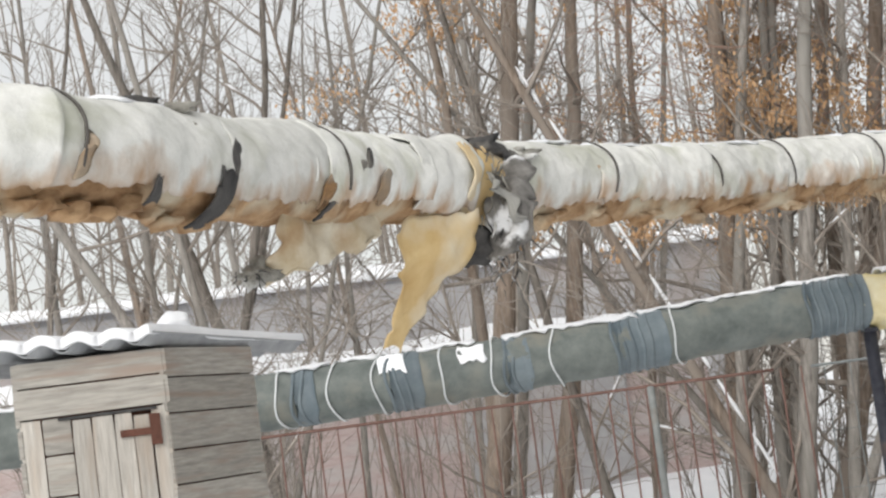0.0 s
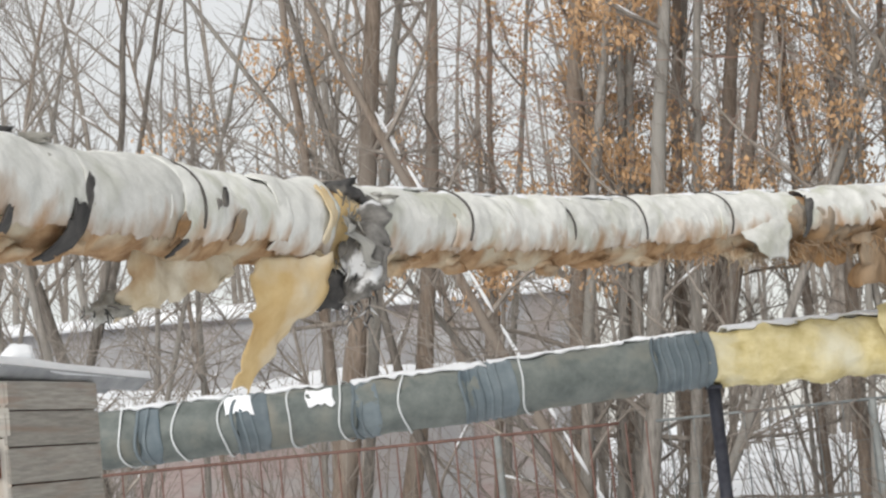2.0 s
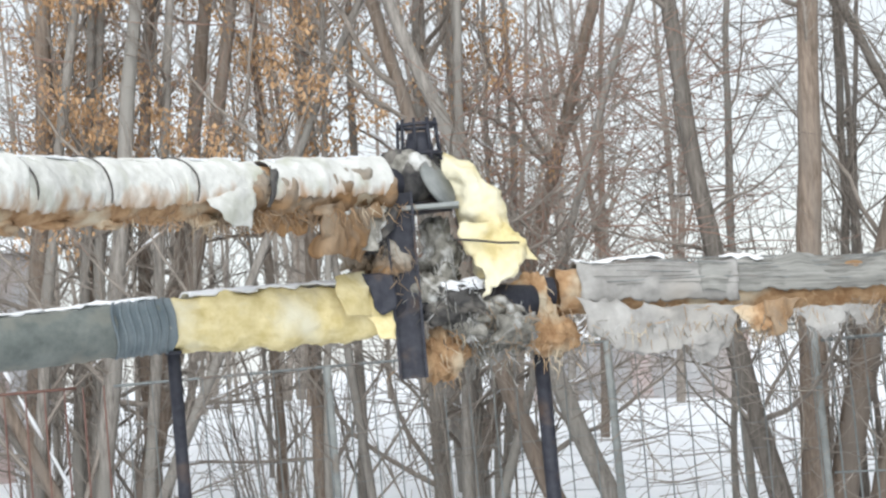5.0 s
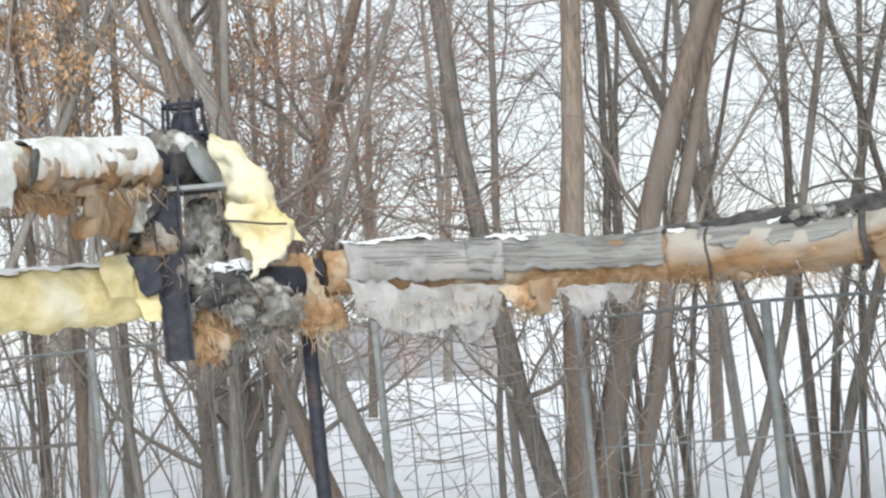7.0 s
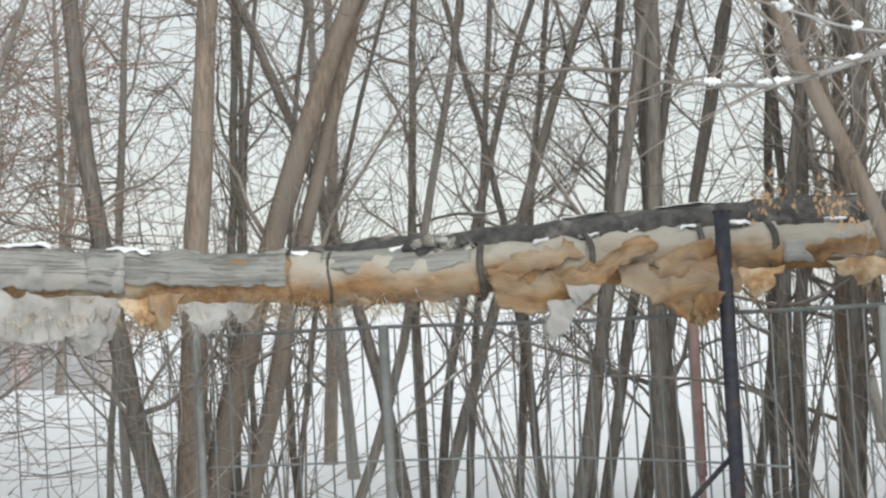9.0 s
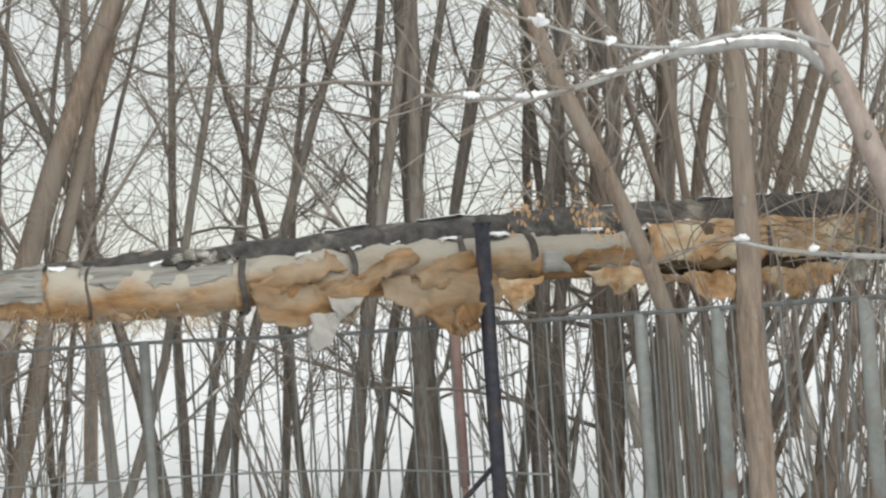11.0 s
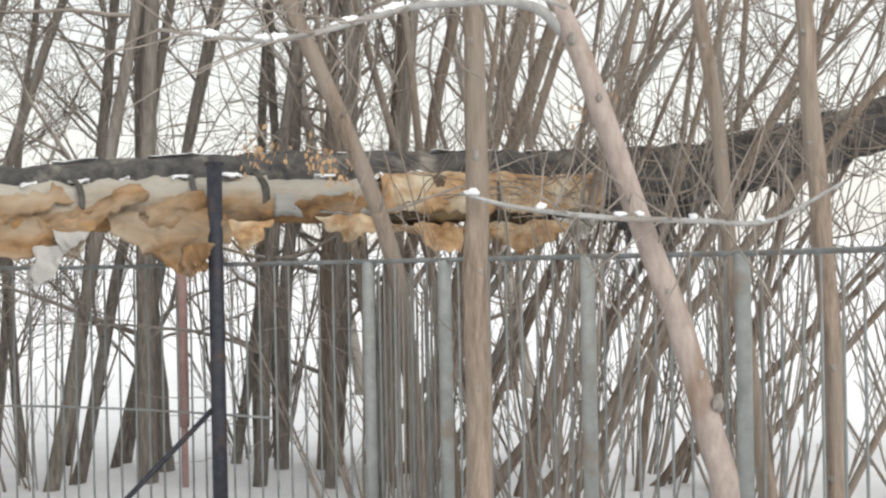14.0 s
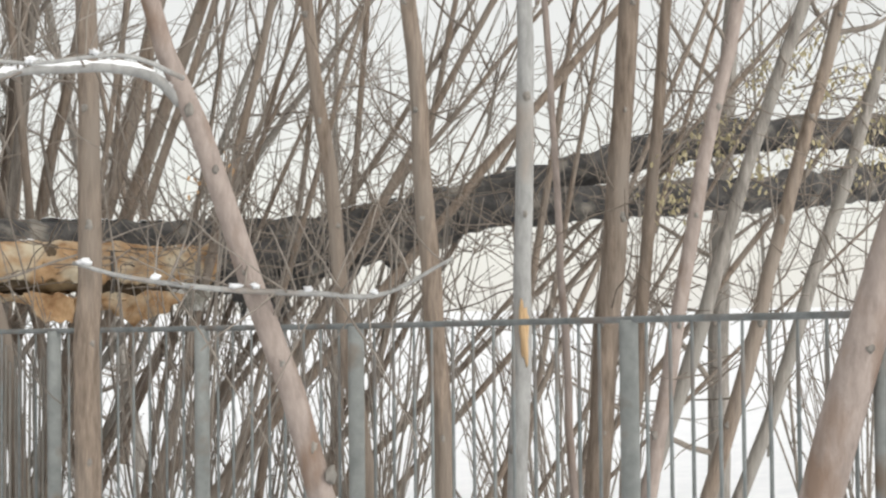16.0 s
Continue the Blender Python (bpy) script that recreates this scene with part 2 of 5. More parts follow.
class Line:
    """A smooth centre line through places, by its length in metres."""

    def __init__(self, pts, step=0.04):
        pts = [Vector(p) for p in pts]
        q = [pts[0] * 2 - pts[1]] + pts + [pts[-1] * 2 - pts[-2]]
        raw = []
        for i in range(1, len(q) - 2):
            for j in range(16):
                t = j / 16
                raw.append(0.5 * (2 * q[i] + (q[i + 1] - q[i - 1]) * t + (2 * q[i - 1] - 5 * q[i] + 4 * q[i + 1] - q[i + 2]) * t * t + (3 * q[i] - q[i - 1] - 3 * q[i + 1] + q[i + 2]) * t ** 3))
        raw.append(pts[-1])
        self.p, self.s = raw, [0.0]
        for a, b in zip(raw, raw[1:]):
            self.s.append(self.s[-1] + (b - a).length)
        self.length = self.s[-1]

    def place(self, s):
        s = min(max(s, 0.0), self.length)
        i = min(int(np.searchsorted(self.s, s, side="right")) - 1, len(self.p) - 2)
        u = (s - self.s[i]) / max(self.s[i + 1] - self.s[i], 1e-9)
        return self.p[i].lerp(self.p[i + 1], u)

    def axes(self, s):
        t = (self.place(s + 0.05) - self.place(s - 0.05)).normalized()
        side = t.cross(Vector((0, 0, 1))).normalized()
        return t, side, side.cross(t)

    def near(self, az):
        """The length at which the line shows at a bearing."""
        return min(np.linspace(0, self.length, 600), key=lambda s: abs(math.degrees(math.atan2(self.place(s).x, self.place(s).y)) - az))


def sleeve(name, line, s0, s1, radius, mat, parent, label="", a0=-180.0, a1=180.0, rough=0.012, ragged=0.0, flare=0.0, seed=0.0, k=40, step=0.04, thick=0.006, sag=0.0, slant=0.0):
    """Cloth or wool laid round a line from s0 to s1 and from angle a0 to a1 (0 is on top, -90 on the far side, 90 on the near side)."""
    n = max(3, int((s1 - s0) / step))
    full = a1 - a0 >= 359
    v, f, edge, lay = [], [], [], []
    cols = k if full else k + 1
    for i in range(n + 1):
        u = i / n
        for j in range(cols):
            w = j / k
            lo = a0 + ragged * (0.7 * noise.noise(Vector((s0 + u * (s1 - s0), seed, 1.3)) * 7) + 0.8 * noise.noise(Vector((u * (s1 - s0) * 26, seed, 4.3))) + 0.25 * noise.noise(Vector((u * (s1 - s0) * 70, seed, 2.3))))
            hi = a1 + ragged * (0.7 * noise.noise(Vector((s0 + u * (s1 - s0), seed, 7.7)) * 7) + 0.8 * noise.noise(Vector((u * (s1 - s0) * 26, seed, 9.3))) + 0.25 * noise.noise(Vector((u * (s1 - s0) * 70, seed, 3.3))))
            a = radians(-180 + 360 * w) if full else radians(lo + (hi - lo) * w)
            end = 0.0 if full else ragged * 0.0006
            s = s0 + u * (s1 - s0) + slant * math.cos(a) + (end + 0.02) * noise.noise(Vector((a * 1.7, seed, u * 3))) * (1 if i in (0, n) else 0.3)
            t, side, up = line.axes(s)
            c = line.place(s)
            d = side * math.sin(a) + up * math.cos(a)
            q = c + d * radius
            r = radius * (1 + flare * (u - 0.5)) + rough * (1.3 * n3(q, 3.1, seed) + 0.9 * n3(q, 8.3, seed) + 0.5 * n3(q, 21, seed))
            r -= rough * 0.5 * abs(math.sin(s * 9 + a * 1.3 + seed))
            p = c + d * r
            p.z -= sag * max(0.0, -math.cos(a)) * math.sin(math.pi * u)
            v.append(p)
            edge.append(0.0 if full else w)
            lay.append((s + seed * 3.1, a * radius, math.cos(a)))
    for i in range(n):
        for j in range(k):
            a, b = i * cols + j, i * cols + (j + 1) % cols
            f.append((a, b, b + cols, a + cols))
    if full:
        f.append(tuple(range(k)))
        f.append(tuple(range((n + 1) * k - 1, n * k - 1, -1)))
    ob = link_mesh(name, v, f, mat, parent, label)
    lay_out(ob, lay)
    if not full:
        ob.data.attributes.new("edge", "FLOAT", "POINT").data.foreach_set("value", edge)
        so = ob.modifiers.new("thickness", "SOLIDIFY")
        so.thickness, so.offset = thick, 1.0
    return ob


def band(line, s, radius, mat, parent, wide=0.02, slant=0.0, label="", a0=-180, a1=180, name="band", drop=0.0):
    """A strap round a line, with its own thickness, drawn aslant by slant metres."""
    k = 28
    v, f = [], []
    for j in range(k + 1):
        a = radians(a0 + (a1 - a0) * j / k)
        ss = s + slant * math.sin(a) + 0.012 * math.sin(3 * a + s * 5)
        for off, out in ((-0.5, 0.0), (-0.5, 0.008), (0.5, 0.008), (0.5, 0.0)):
            t, side, up = line.axes(ss)
            p = line.place(ss) + (side * math.sin(a) + up * math.cos(a)) * (radius + out) + t * wide * off
            p.z -= drop * max(0.0, -math.cos(a))
            v.append(p)
    for j in range(k):
        for c in range(4):
            a, b = j * 4 + c, j * 4 + (c + 1) % 4
            f.append((a, b, b + 4, a + 4))
    return link_mesh(name, v, f, mat, parent, label)


def flap(name, left, right, mat, parent, label="", crumple=0.02, seed=0.0, thick=0.006, m=26, k=14):
    """A torn hanging sheet between two edges, each a few places from its top to its tip."""
    la, ra = Line(left), Line(right)
    v, f, lay = [], [], []
    for i in range(m + 1):
        u = i / m
        a, b = la.place(u * la.length), ra.place(u * ra.length)
        for j in range(k + 1):
            w = j / k
            e = 0.0 if 0 < j < k else 1.0
            p = a.lerp(b, w)
            p = p + Vector((n3(p, 4, seed), n3(p, 4, seed + 5), 0.4 * n3(p, 4, seed + 9))) * crumple * 2
            p = p + Vector((n3(p, 13, seed), n3(p, 13, seed + 5), n3(p, 13, seed + 9))) * crumple * (0.8 + 0.8 * e)
            v.append(p)
            lay.append((u * la.length + seed, w * (b - a).length, -0.35))
    for i in range(m):
        for j in range(k):
            a = i * (k + 1) + j
            f.append((a, a + 1, a + k + 2, a + k + 1))
    ob = link_mesh(name, v, f, mat, parent, label)
    lay_out(ob, lay)
    so = ob.modifiers.new("thickness", "SOLIDIFY")
    so.thickness, so.offset = thick, 0.0
    return ob


def lump(name, c, size, mat, parent, label="", rough=0.3, seed=0.0, sub=3):
    """A rough, torn clod."""
    bm = bmesh.new()
    bmesh.ops.create_icosphere(bm, subdivisions=sub, radius=1.0)
    for w in bm.verts:
        q = w.co.copy()
        r = 1 + rough * (1.2 * n3(q, 1.3, seed) + 0.8 * n3(q, 3.1, seed) + 0.5 * n3(q, 7, seed))
        w.co = Vector((q.x * size[0], q.y * size[1], q.z * size[2])) * r + Vector(c)
    ob = part(name, bm, mat, parent, label, True)
    lay_out(ob, [(w.co.x, w.co.z, 0.2) for w in ob.data.vertices])
    return ob


def fibres(name, c, size, count, mat, parent, seed=0, length=0.12, droop=0.7, thick=0.004, label=""):
    """A frayed tuft: many short, thin, curling strands round a place."""
    rng = random.Random(seed)
    t = Tubes()
    for _ in range(count):
        p = Vector(c) + Vector((rng.gauss(0, size[0]), rng.gauss(0, size[1]), rng.gauss(0, size[2])))
        d = Vector((rng.uniform(-1, 1), rng.uniform(-1, 1), rng.uniform(-1, 0.6) - droop)).normalized()
        pts = [p]
        for _ in range(4):
            d = (d + Vector((rng.uniform(-0.5, 0.5), rng.uniform(-0.5, 0.5), rng.uniform(-0.5, 0.3)))).normalized()
            pts.append(pts[-1] + d * length * rng.uniform(0.12, 0.35))
        r = thick * rng.uniform(0.6, 1.5)
        t.add(pts, [r, r * 1.3, r * 1.1, r * 0.8, r * 0.4], 4, False)
    return tagged(t.link(name, mat, parent, label), kind="stuff")


# ---- the ground ----
def ground_height(x, y):
    d = math.hypot(x, y)
    az = math.degrees(math.atan2(x, y))
    rise = min(max((d - 14.5) / 14, 0), 1)
    left = min(max((40 - az) / 22, 0), 1)
    z = 1.35 * left * rise * rise * (3 - 2 * rise)
    fade = min(max((d - 3) / 5, 0), 1)
    z += fade * (0.16 * noise.noise(Vector((x * 0.25, y * 0.25, 0))) + 0.06 * noise.noise(Vector((x * 0.9, y * 0.9, 3))) + 0.02 * noise.noise(Vector((x * 3, y * 3, 3))))
    return z - 0.05


def build_ground():
    rings = [0.0] + [1.0 * 1.035 ** i for i in range(150)] + [300, 600, 1500, 4000]
    v, f, k = [], [], 240
    for r in rings:
        for j in range(k):
            a = 2 * math.pi * j / k
            x, y = r * math.sin(a), r * math.cos(a)
            v.append((x, y, ground_height(x, y)))
    for i in range(len(rings) - 1):
        for j in range(k):
            a, b = i * k + j, i * k + (j + 1) % k
            f.append((a, a + k, b + k, b))
    return tagged(link_mesh("ground", v, f, SNOW), "deep fresh snow over uneven ground", "ground", kind="structure")


build_ground()


# ---- the upper insulated pipe ----
UPPER = Line([at(-24, 10.4, 4.95), at(-12.86, 10.15, 5.1), at(-7.8, 9.15, 5.6), at(-3.3, 8.31, 6.35), at(-0.6, 7.88, 7.0), at(2.1, 7.45, 7.6), at(4.85, 7.1, 8.15), at(8.4, 6.6, 8.95), at(13.5, 6.25, 10.15), at(19.5, 5.95, 11.5), at(22.3, 5.85, 12.15)])


def build_upper_pipe():
    th = thing("insulated_pipe", "thick overhead heating pipe in torn weathered white wrap", "pipe")
    L = UPPER
    sleeve("glass_wool", L, 0, L.near(20.6), 0.157, WOOL, th, "rust-brown glass wool showing under the wrap", rough=0.019, step=0.03, k=48, sag=0.02)
    core = Tubes()
    core.add([L.place(s) for s in np.linspace(L.near(18), L.length, 8)], [0.11] * 8, 20)
    core.link("steel_pipe", STEEL_DARK, th)
    cuts = ((-24, -17, 120), (-17.2, -12.2, 118), (-12.4, -7.0, 116), (-7.15, -3.9, 114), (-4.2, -0.6, 112), (-1.0, 0.9, 126), (2.1, 5.3, 122), (5.0, 8.6, 112), (8.3, 11.1, 114), (10.8, 13.9, 108), (13.7, 16.3, 104), (16.6, 20.4, 100))
    for i, (a, b, low) in enumerate(cuts):
        s0, s1 = L.near(a), L.near(b)
        r = 0.184
        sleeve("wrap", L, s0, s1, r + 0.004 * (i % 2), WRAP, th, "", -125, low + 12, 0.013, 10, 0.07 if i % 2 else -0.06, 3.7 * i + 1, k=60, step=0.012, slant=0.03)
    # blackened strips where the wrap has parted
    for az, a0, a1, w in ((-7.05, 62, 112, 0.022), (-7.4, 104, 165, 0.075), (-9.4, 112, 135, 0.04), (-3.1, 78, 112, 0.022), (-2.9, 66, 84, 0.016), (-3.8, 85, 150, 0.03), (1.9, -60, 60, 0.10), (16.5, 60, 120, 0.05)):
        s = L.near(az)
        sleeve("parted_seam", L, s - w / 2, s + w / 2, 0.192, FELT, th, "blackened gap in the wrap", a0, a1, 0.014, 18, 0, az, k=24, step=0.015, slant=0.05, thick=0.01)
    for az, a0, a1, w, mat in ((-8.0, 18, 44, 0.09, MOSS), (-11.5, 92, 118, 0.05, CLOTH_TAN), (-4.2, 100, 125, 0.05, CLOTH_TAN), (-2.4, 95, 120, 0.06, CLOTH_TAN)):
        s = L.near(az)
        sleeve("torn_patch", L, s - w / 2, s + w / 2, 0.194, mat, th, "torn patch in the wrap", a0, a1, 0.016, 19, 0, az, k=24, step=0.012, slant=0.06, thick=0.008)
    for az, sl in ((-12.2, 0.07), (-3.9, 0.08), (5.2, 0.06), (8.6, 0.05), (11.0, 0.05), (13.9, 0.03)):
        band(L, L.near(az), 0.194, BAND, th, 0.008, sl, "", -110, 112)
    for i, az in enumerate((-5.4, 7.1, 12.5)):
        band(L, L.near(az), 0.187, WRAP, th, 0.012, (0.16, -0.05, 0.20)[i % 3], "", -100, 105, "seam")
    # the bare stretch beside the joint, and the hanging rags
    sleeve("bare_wool", L, L.near(0.5), L.near(2.1), 0.188, FLAP, th, "ochre glass wool laid bare", 48, 172, 0.022, 30, 0, 41.0, k=44, step=0.015)
    flap("rag", [at(-4.3, 7.4, 6.05), at(-4.7, 6.1, 6.0), at(-4.9, 5.5, 6.02), at(-5.15, 4.95, 6.05)], [at(-0.9, 6.9, 6.85), at(-1.9, 6.1, 6.6), at(-3.3, 5.55, 6.3), at(-4.95, 4.98, 6.08)], FLAP_PALE, th, "torn cream sheet of glass wool hanging down", 0.03, 3.0)
    lump("moss", at(-5.45, 5.45, 6.06), (0.055, 0.03, 0.04), MOSS, th, "dark mossy wad at the tip of the torn sheet", 0.7, 15.0, 4)
    fibres("fringe", at(-5.6, 5.4, 6.05), (0.035, 0.015, 0.02), 30, FELT, th, 15, 0.05, 0.3, 0.002)
    flap("rag", [at(-0.55, 6.7, 6.9), at(-0.75, 5.3, 6.9), at(-0.95, 4.4, 6.95), at(-1.2, 3.3, 7.0), at(-1.7, 2.6, 7.0)], [at(2.1, 6.6, 7.2), at(1.55, 5.3, 7.2), at(0.3, 4.25, 7.2), at(-0.55, 3.2, 7.15), at(-1.0, 2.6, 7.1)], FLAP, th, "torn ochre sheet of glass wool hanging down", 0.022, 8.0)
    flap("rag", [at(14.9, 6.2, 10.25), at(15.2, 5.6, 10.22), at(15.8, 5.0, 10.3)], [at(16.8, 6.6, 10.6), at(16.6, 5.7, 10.5), at(16.4, 5.0, 10.5)], WRAP, th, "loose corner of wrap", 0.02, 12.0)
    sleeve("bare_wool", L, L.near(15.2), L.near(20.5), 0.172, CLOTH_TAN, th, "brown glass wool sagging out of the wrap", 62, 200, 0.05, 20, 0, 47.0, k=50, step=0.015, sag=0.07)
    for i, (a0, a1, lo, mat) in enumerate(((16.2, 18.4, 4.5, CLOTH_TAN), (18.4, 20.3, 3.6, CLOTH_TAN), (19.3, 20.6, 3.7, MOSS))):
        d = 10.35 + 0.24 * (a0 - 15.4)
        e = 10.35 + 0.24 * (a1 - 15.4)
        flap("rag", [at(a0, 5.4, d), at(a0 + 0.1, (5.4 + lo) / 2, d), at(a0 + 0.2, lo + 0.3, d)], [at(a1, 5.3, e), at(a1 - 0.1, (5.2 + lo) / 2, e), at(a1 - 0.3, lo, e)], mat, th, "frayed sheet of brown glass wool", 0.05, 20.0 + 3 * i, m=26, k=26)
    # snow-caked rags round the joint
    flap("joint_rag", [at(1.9, 8.2, 7.5), at(2.0, 7.2, 7.35), at(2.1, 6.0, 7.35), at(2.2, 5.0, 7.35)], [at(3.2, 8.2, 7.6), at(3.3, 7.2, 7.35), at(3.3, 5.8, 7.3), at(2.9, 4.75, 7.25)], RAG, th, "grey rag caked with snow", 0.055, 31.0, 0.015, 36, 24)
    flap("joint_rag", [at(2.45, 7.5, 7.24), at(2.6, 6.9, 7.22), at(2.95, 6.1, 7.22)], [at(2.65, 7.5, 7.26), at(2.78, 6.8, 7.24), at(3.05, 6.1, 7.22)], CLOTH_GREY, th, "strip of frosted grey cloth", 0.05, 33.0, 0.008, 30, 10)
    lump("joint_clod", at(2.0, 8.4, 7.5), (0.12, 0.07, 0.05), FELT, th, "blackened clod", 0.9, 2.0, 4)
    lump("joint_clod", at(3.0, 8.2, 7.6), (0.10, 0.05, 0.025), MOSS, th, "", 1.0, 5.0, 4)
    lump("joint_clod", at(1.5, 5.6, 7.35), (0.10, 0.08, 0.09), FELT, th, "", 0.4, 7.0)
    lump("moss", at(-8.0, 11.0, 5.55), (0.12, 0.06, 0.025), MOSS, th, "patch of grey moss", 0.5, 9.0)
    lump("moss", at(-9.0, 11.3, 5.5), (0.08, 0.05, 0.025), FELT, th, "", 0.5, 10.0)
    # ragged wool along the underside
    for i in range(46):
        az = -16 + 0.78 * i + 0.3 * math.sin(i * 3.1)
        if -6 < az < 2.8:
            continue
        s = L.near(az)
        c = L.place(s) + Vector((0.02, -0.03, -0.16 + 0.02 * math.sin(i * 1.7)))
        lump("wool_tuft", c, (0.05 + 0.03 * math.sin(i) ** 2, 0.05, 0.025 + 0.015 * math.sin(i * 2.2) ** 2), WOOL, th, "", 0.6, i * 1.3, 2)
    for i in range(30):
        az = 12 + 0.3 * i
        p = L.place(L.near(az)) + Vector((0.03, -0.05, -0.15))
        fibres("fringe", p, (0.07, 0.05, 0.015), 14 if az < 15 else 26, (WOOL, CLOTH_TAN)[i % 2], th, i, 0.07 if az < 15 else 0.15, 0.8, 0.002)
    for i, (az, el) in enumerate(((2.4, 7.9), (2.7, 7.2), (2.9, 6.4), (2.8, 5.6), (2.6, 5.0), (2.2, 6.2))):
        fibres("joint_fringe", at(az, el, 7.36), (0.035, 0.03, 0.06), 26, (RAG, MOSS, SNOW, FELT, RAG, MOSS)[i], th, 60 + i, 0.09, 0.9, 0.003)
    for i, (a, b) in enumerate(((-16, -12.5), (-10, -8.6), (3.3, 5.0), (5.6, 8.2), (9.0, 10.6), (11.2, 13.6), (14.2, 16.2), (17, 20.2))):
        sleeve("snow_cap", L, L.near(a), L.near(b), 0.19 if a < 1 else 0.183, SNOW, th, "thin cap of snow", -40, 18 + 6 * math.sin(i * 2), 0.012, 26, 0, 60.0 + i, k=20, thick=0.012)
    return th


build_upper_pipe()

# ---- the lower grey-green pipe ----
LOWER = Line([at(-22, 1.2, 11.4), at(-13.6, 1.25, 11.1), at(-5, 1.4, 10.8), at(2.2, 1.55, 10.8), at(8, 1.8, 11.0), at(13, 2.0, 11.3), at(20, 1.97, 11.8), at(22.5, 1.95, 12.0), at(25.2, 1.7, 12.3)])


def build_lower_pipe():
    th = thing("film_wrapped_pipe", "pipe wrapped in grey-green film with pale bands", "pipe")
    L = LOWER
    end = L.near(13.5)
    sleeve("film", L, 0, end, 0.172, GREEN, th, rough=0.010, k=48)
    for a, b in ((-4.7, -4.0), (-1.6, -0.6), (2.1, 2.9), (5.6, 7.2), (11.7, 13.55)):
        s0, s1 = L.near(a), L.near(b)
        sleeve("ribbed_film", L, s0, s1, 0.175, BLUE_FILM, th, "dark blue gathered film", rough=0.005, k=40)
        for s in np.arange(s0 + 0.03, s1 - 0.02, 0.055):
            band(L, s, 0.172, BLUE_FILM, th, 0.02, -0.05, name="rib")
    for az in (-4.95, -3.25, -1.75, 0.3, 1.95, 3.85, 7.7):
        band(L, L.near(az), 0.177, BAND_PALE, th, 0.012, -0.07, "pale steel strap")
    sleeve("yellow_wool", L, end - 0.03, L.near(20.3), 0.178, WOOL_YELLOW, th, "loose pale yellow glass wool", rough=0.03, k=48, step=0.03, sag=0.03)
    flap("wool_corner", [at(19.6, 2.6, 11.70), at(19.8, 1.9, 11.65), at(20.3, 1.0, 11.65)], [at(20.6, 1.9, 11.75), at(20.75, 1.4, 11.70), at(20.75, 0.9, 11.70)], WOOL_YELLOW, th, "", 0.015, 4.0)
    flap("wool_corner", [at(18.9, 3.1, 11.50), at(19.0, 2.4, 11.45), at(19.2, 1.8, 11.45)], [at(19.9, 3.2, 11.70), at(20.0, 2.4, 11.60), at(20.1, 1.7, 11.60)], WOOL_YELLOW, th, "", 0.012, 6.0)
    stub = Tubes()
    ss = np.linspace(L.near(20.0), L.length, 12)
    stub.add([L.place(s) for s in ss], [0.12] * 12, 20)
    stub.link("steel_pipe", STEEL_DARK, th)
    for i, (a, b, r) in enumerate(((-14, -10, 0.178), (-5.2, -3.5, 0.178), (-3.0, -1.9, 0.178), (-0.6, 1.2, 0.179), (2.2, 6.4, 0.178), (6.6, 9.6, 0.178), (9.8, 13.3, 0.178), (14.1, 16.4, 0.19), (15.8, 19.8, 0.195))):
        sleeve("snow_cap", L, L.near(a), L.near(b), r, SNOW, th, "cap of snow", -60, 20 + 8 * math.sin(i * 2), 0.014, 24, 0, 80.0 + i, k=22, thick=0.016)
    for az, a0, a1 in ((1.0, 30, 75), (-1.5, 20, 70)):
        s = L.near(az)
        sleeve("snow_patch", L, s - 0.07, s + 0.09, 0.18, SNOW, th, "", a0, a1, 0.01, 14, 0, az + 3, k=14, step=0.02)
    return th


build_lower_pipe()


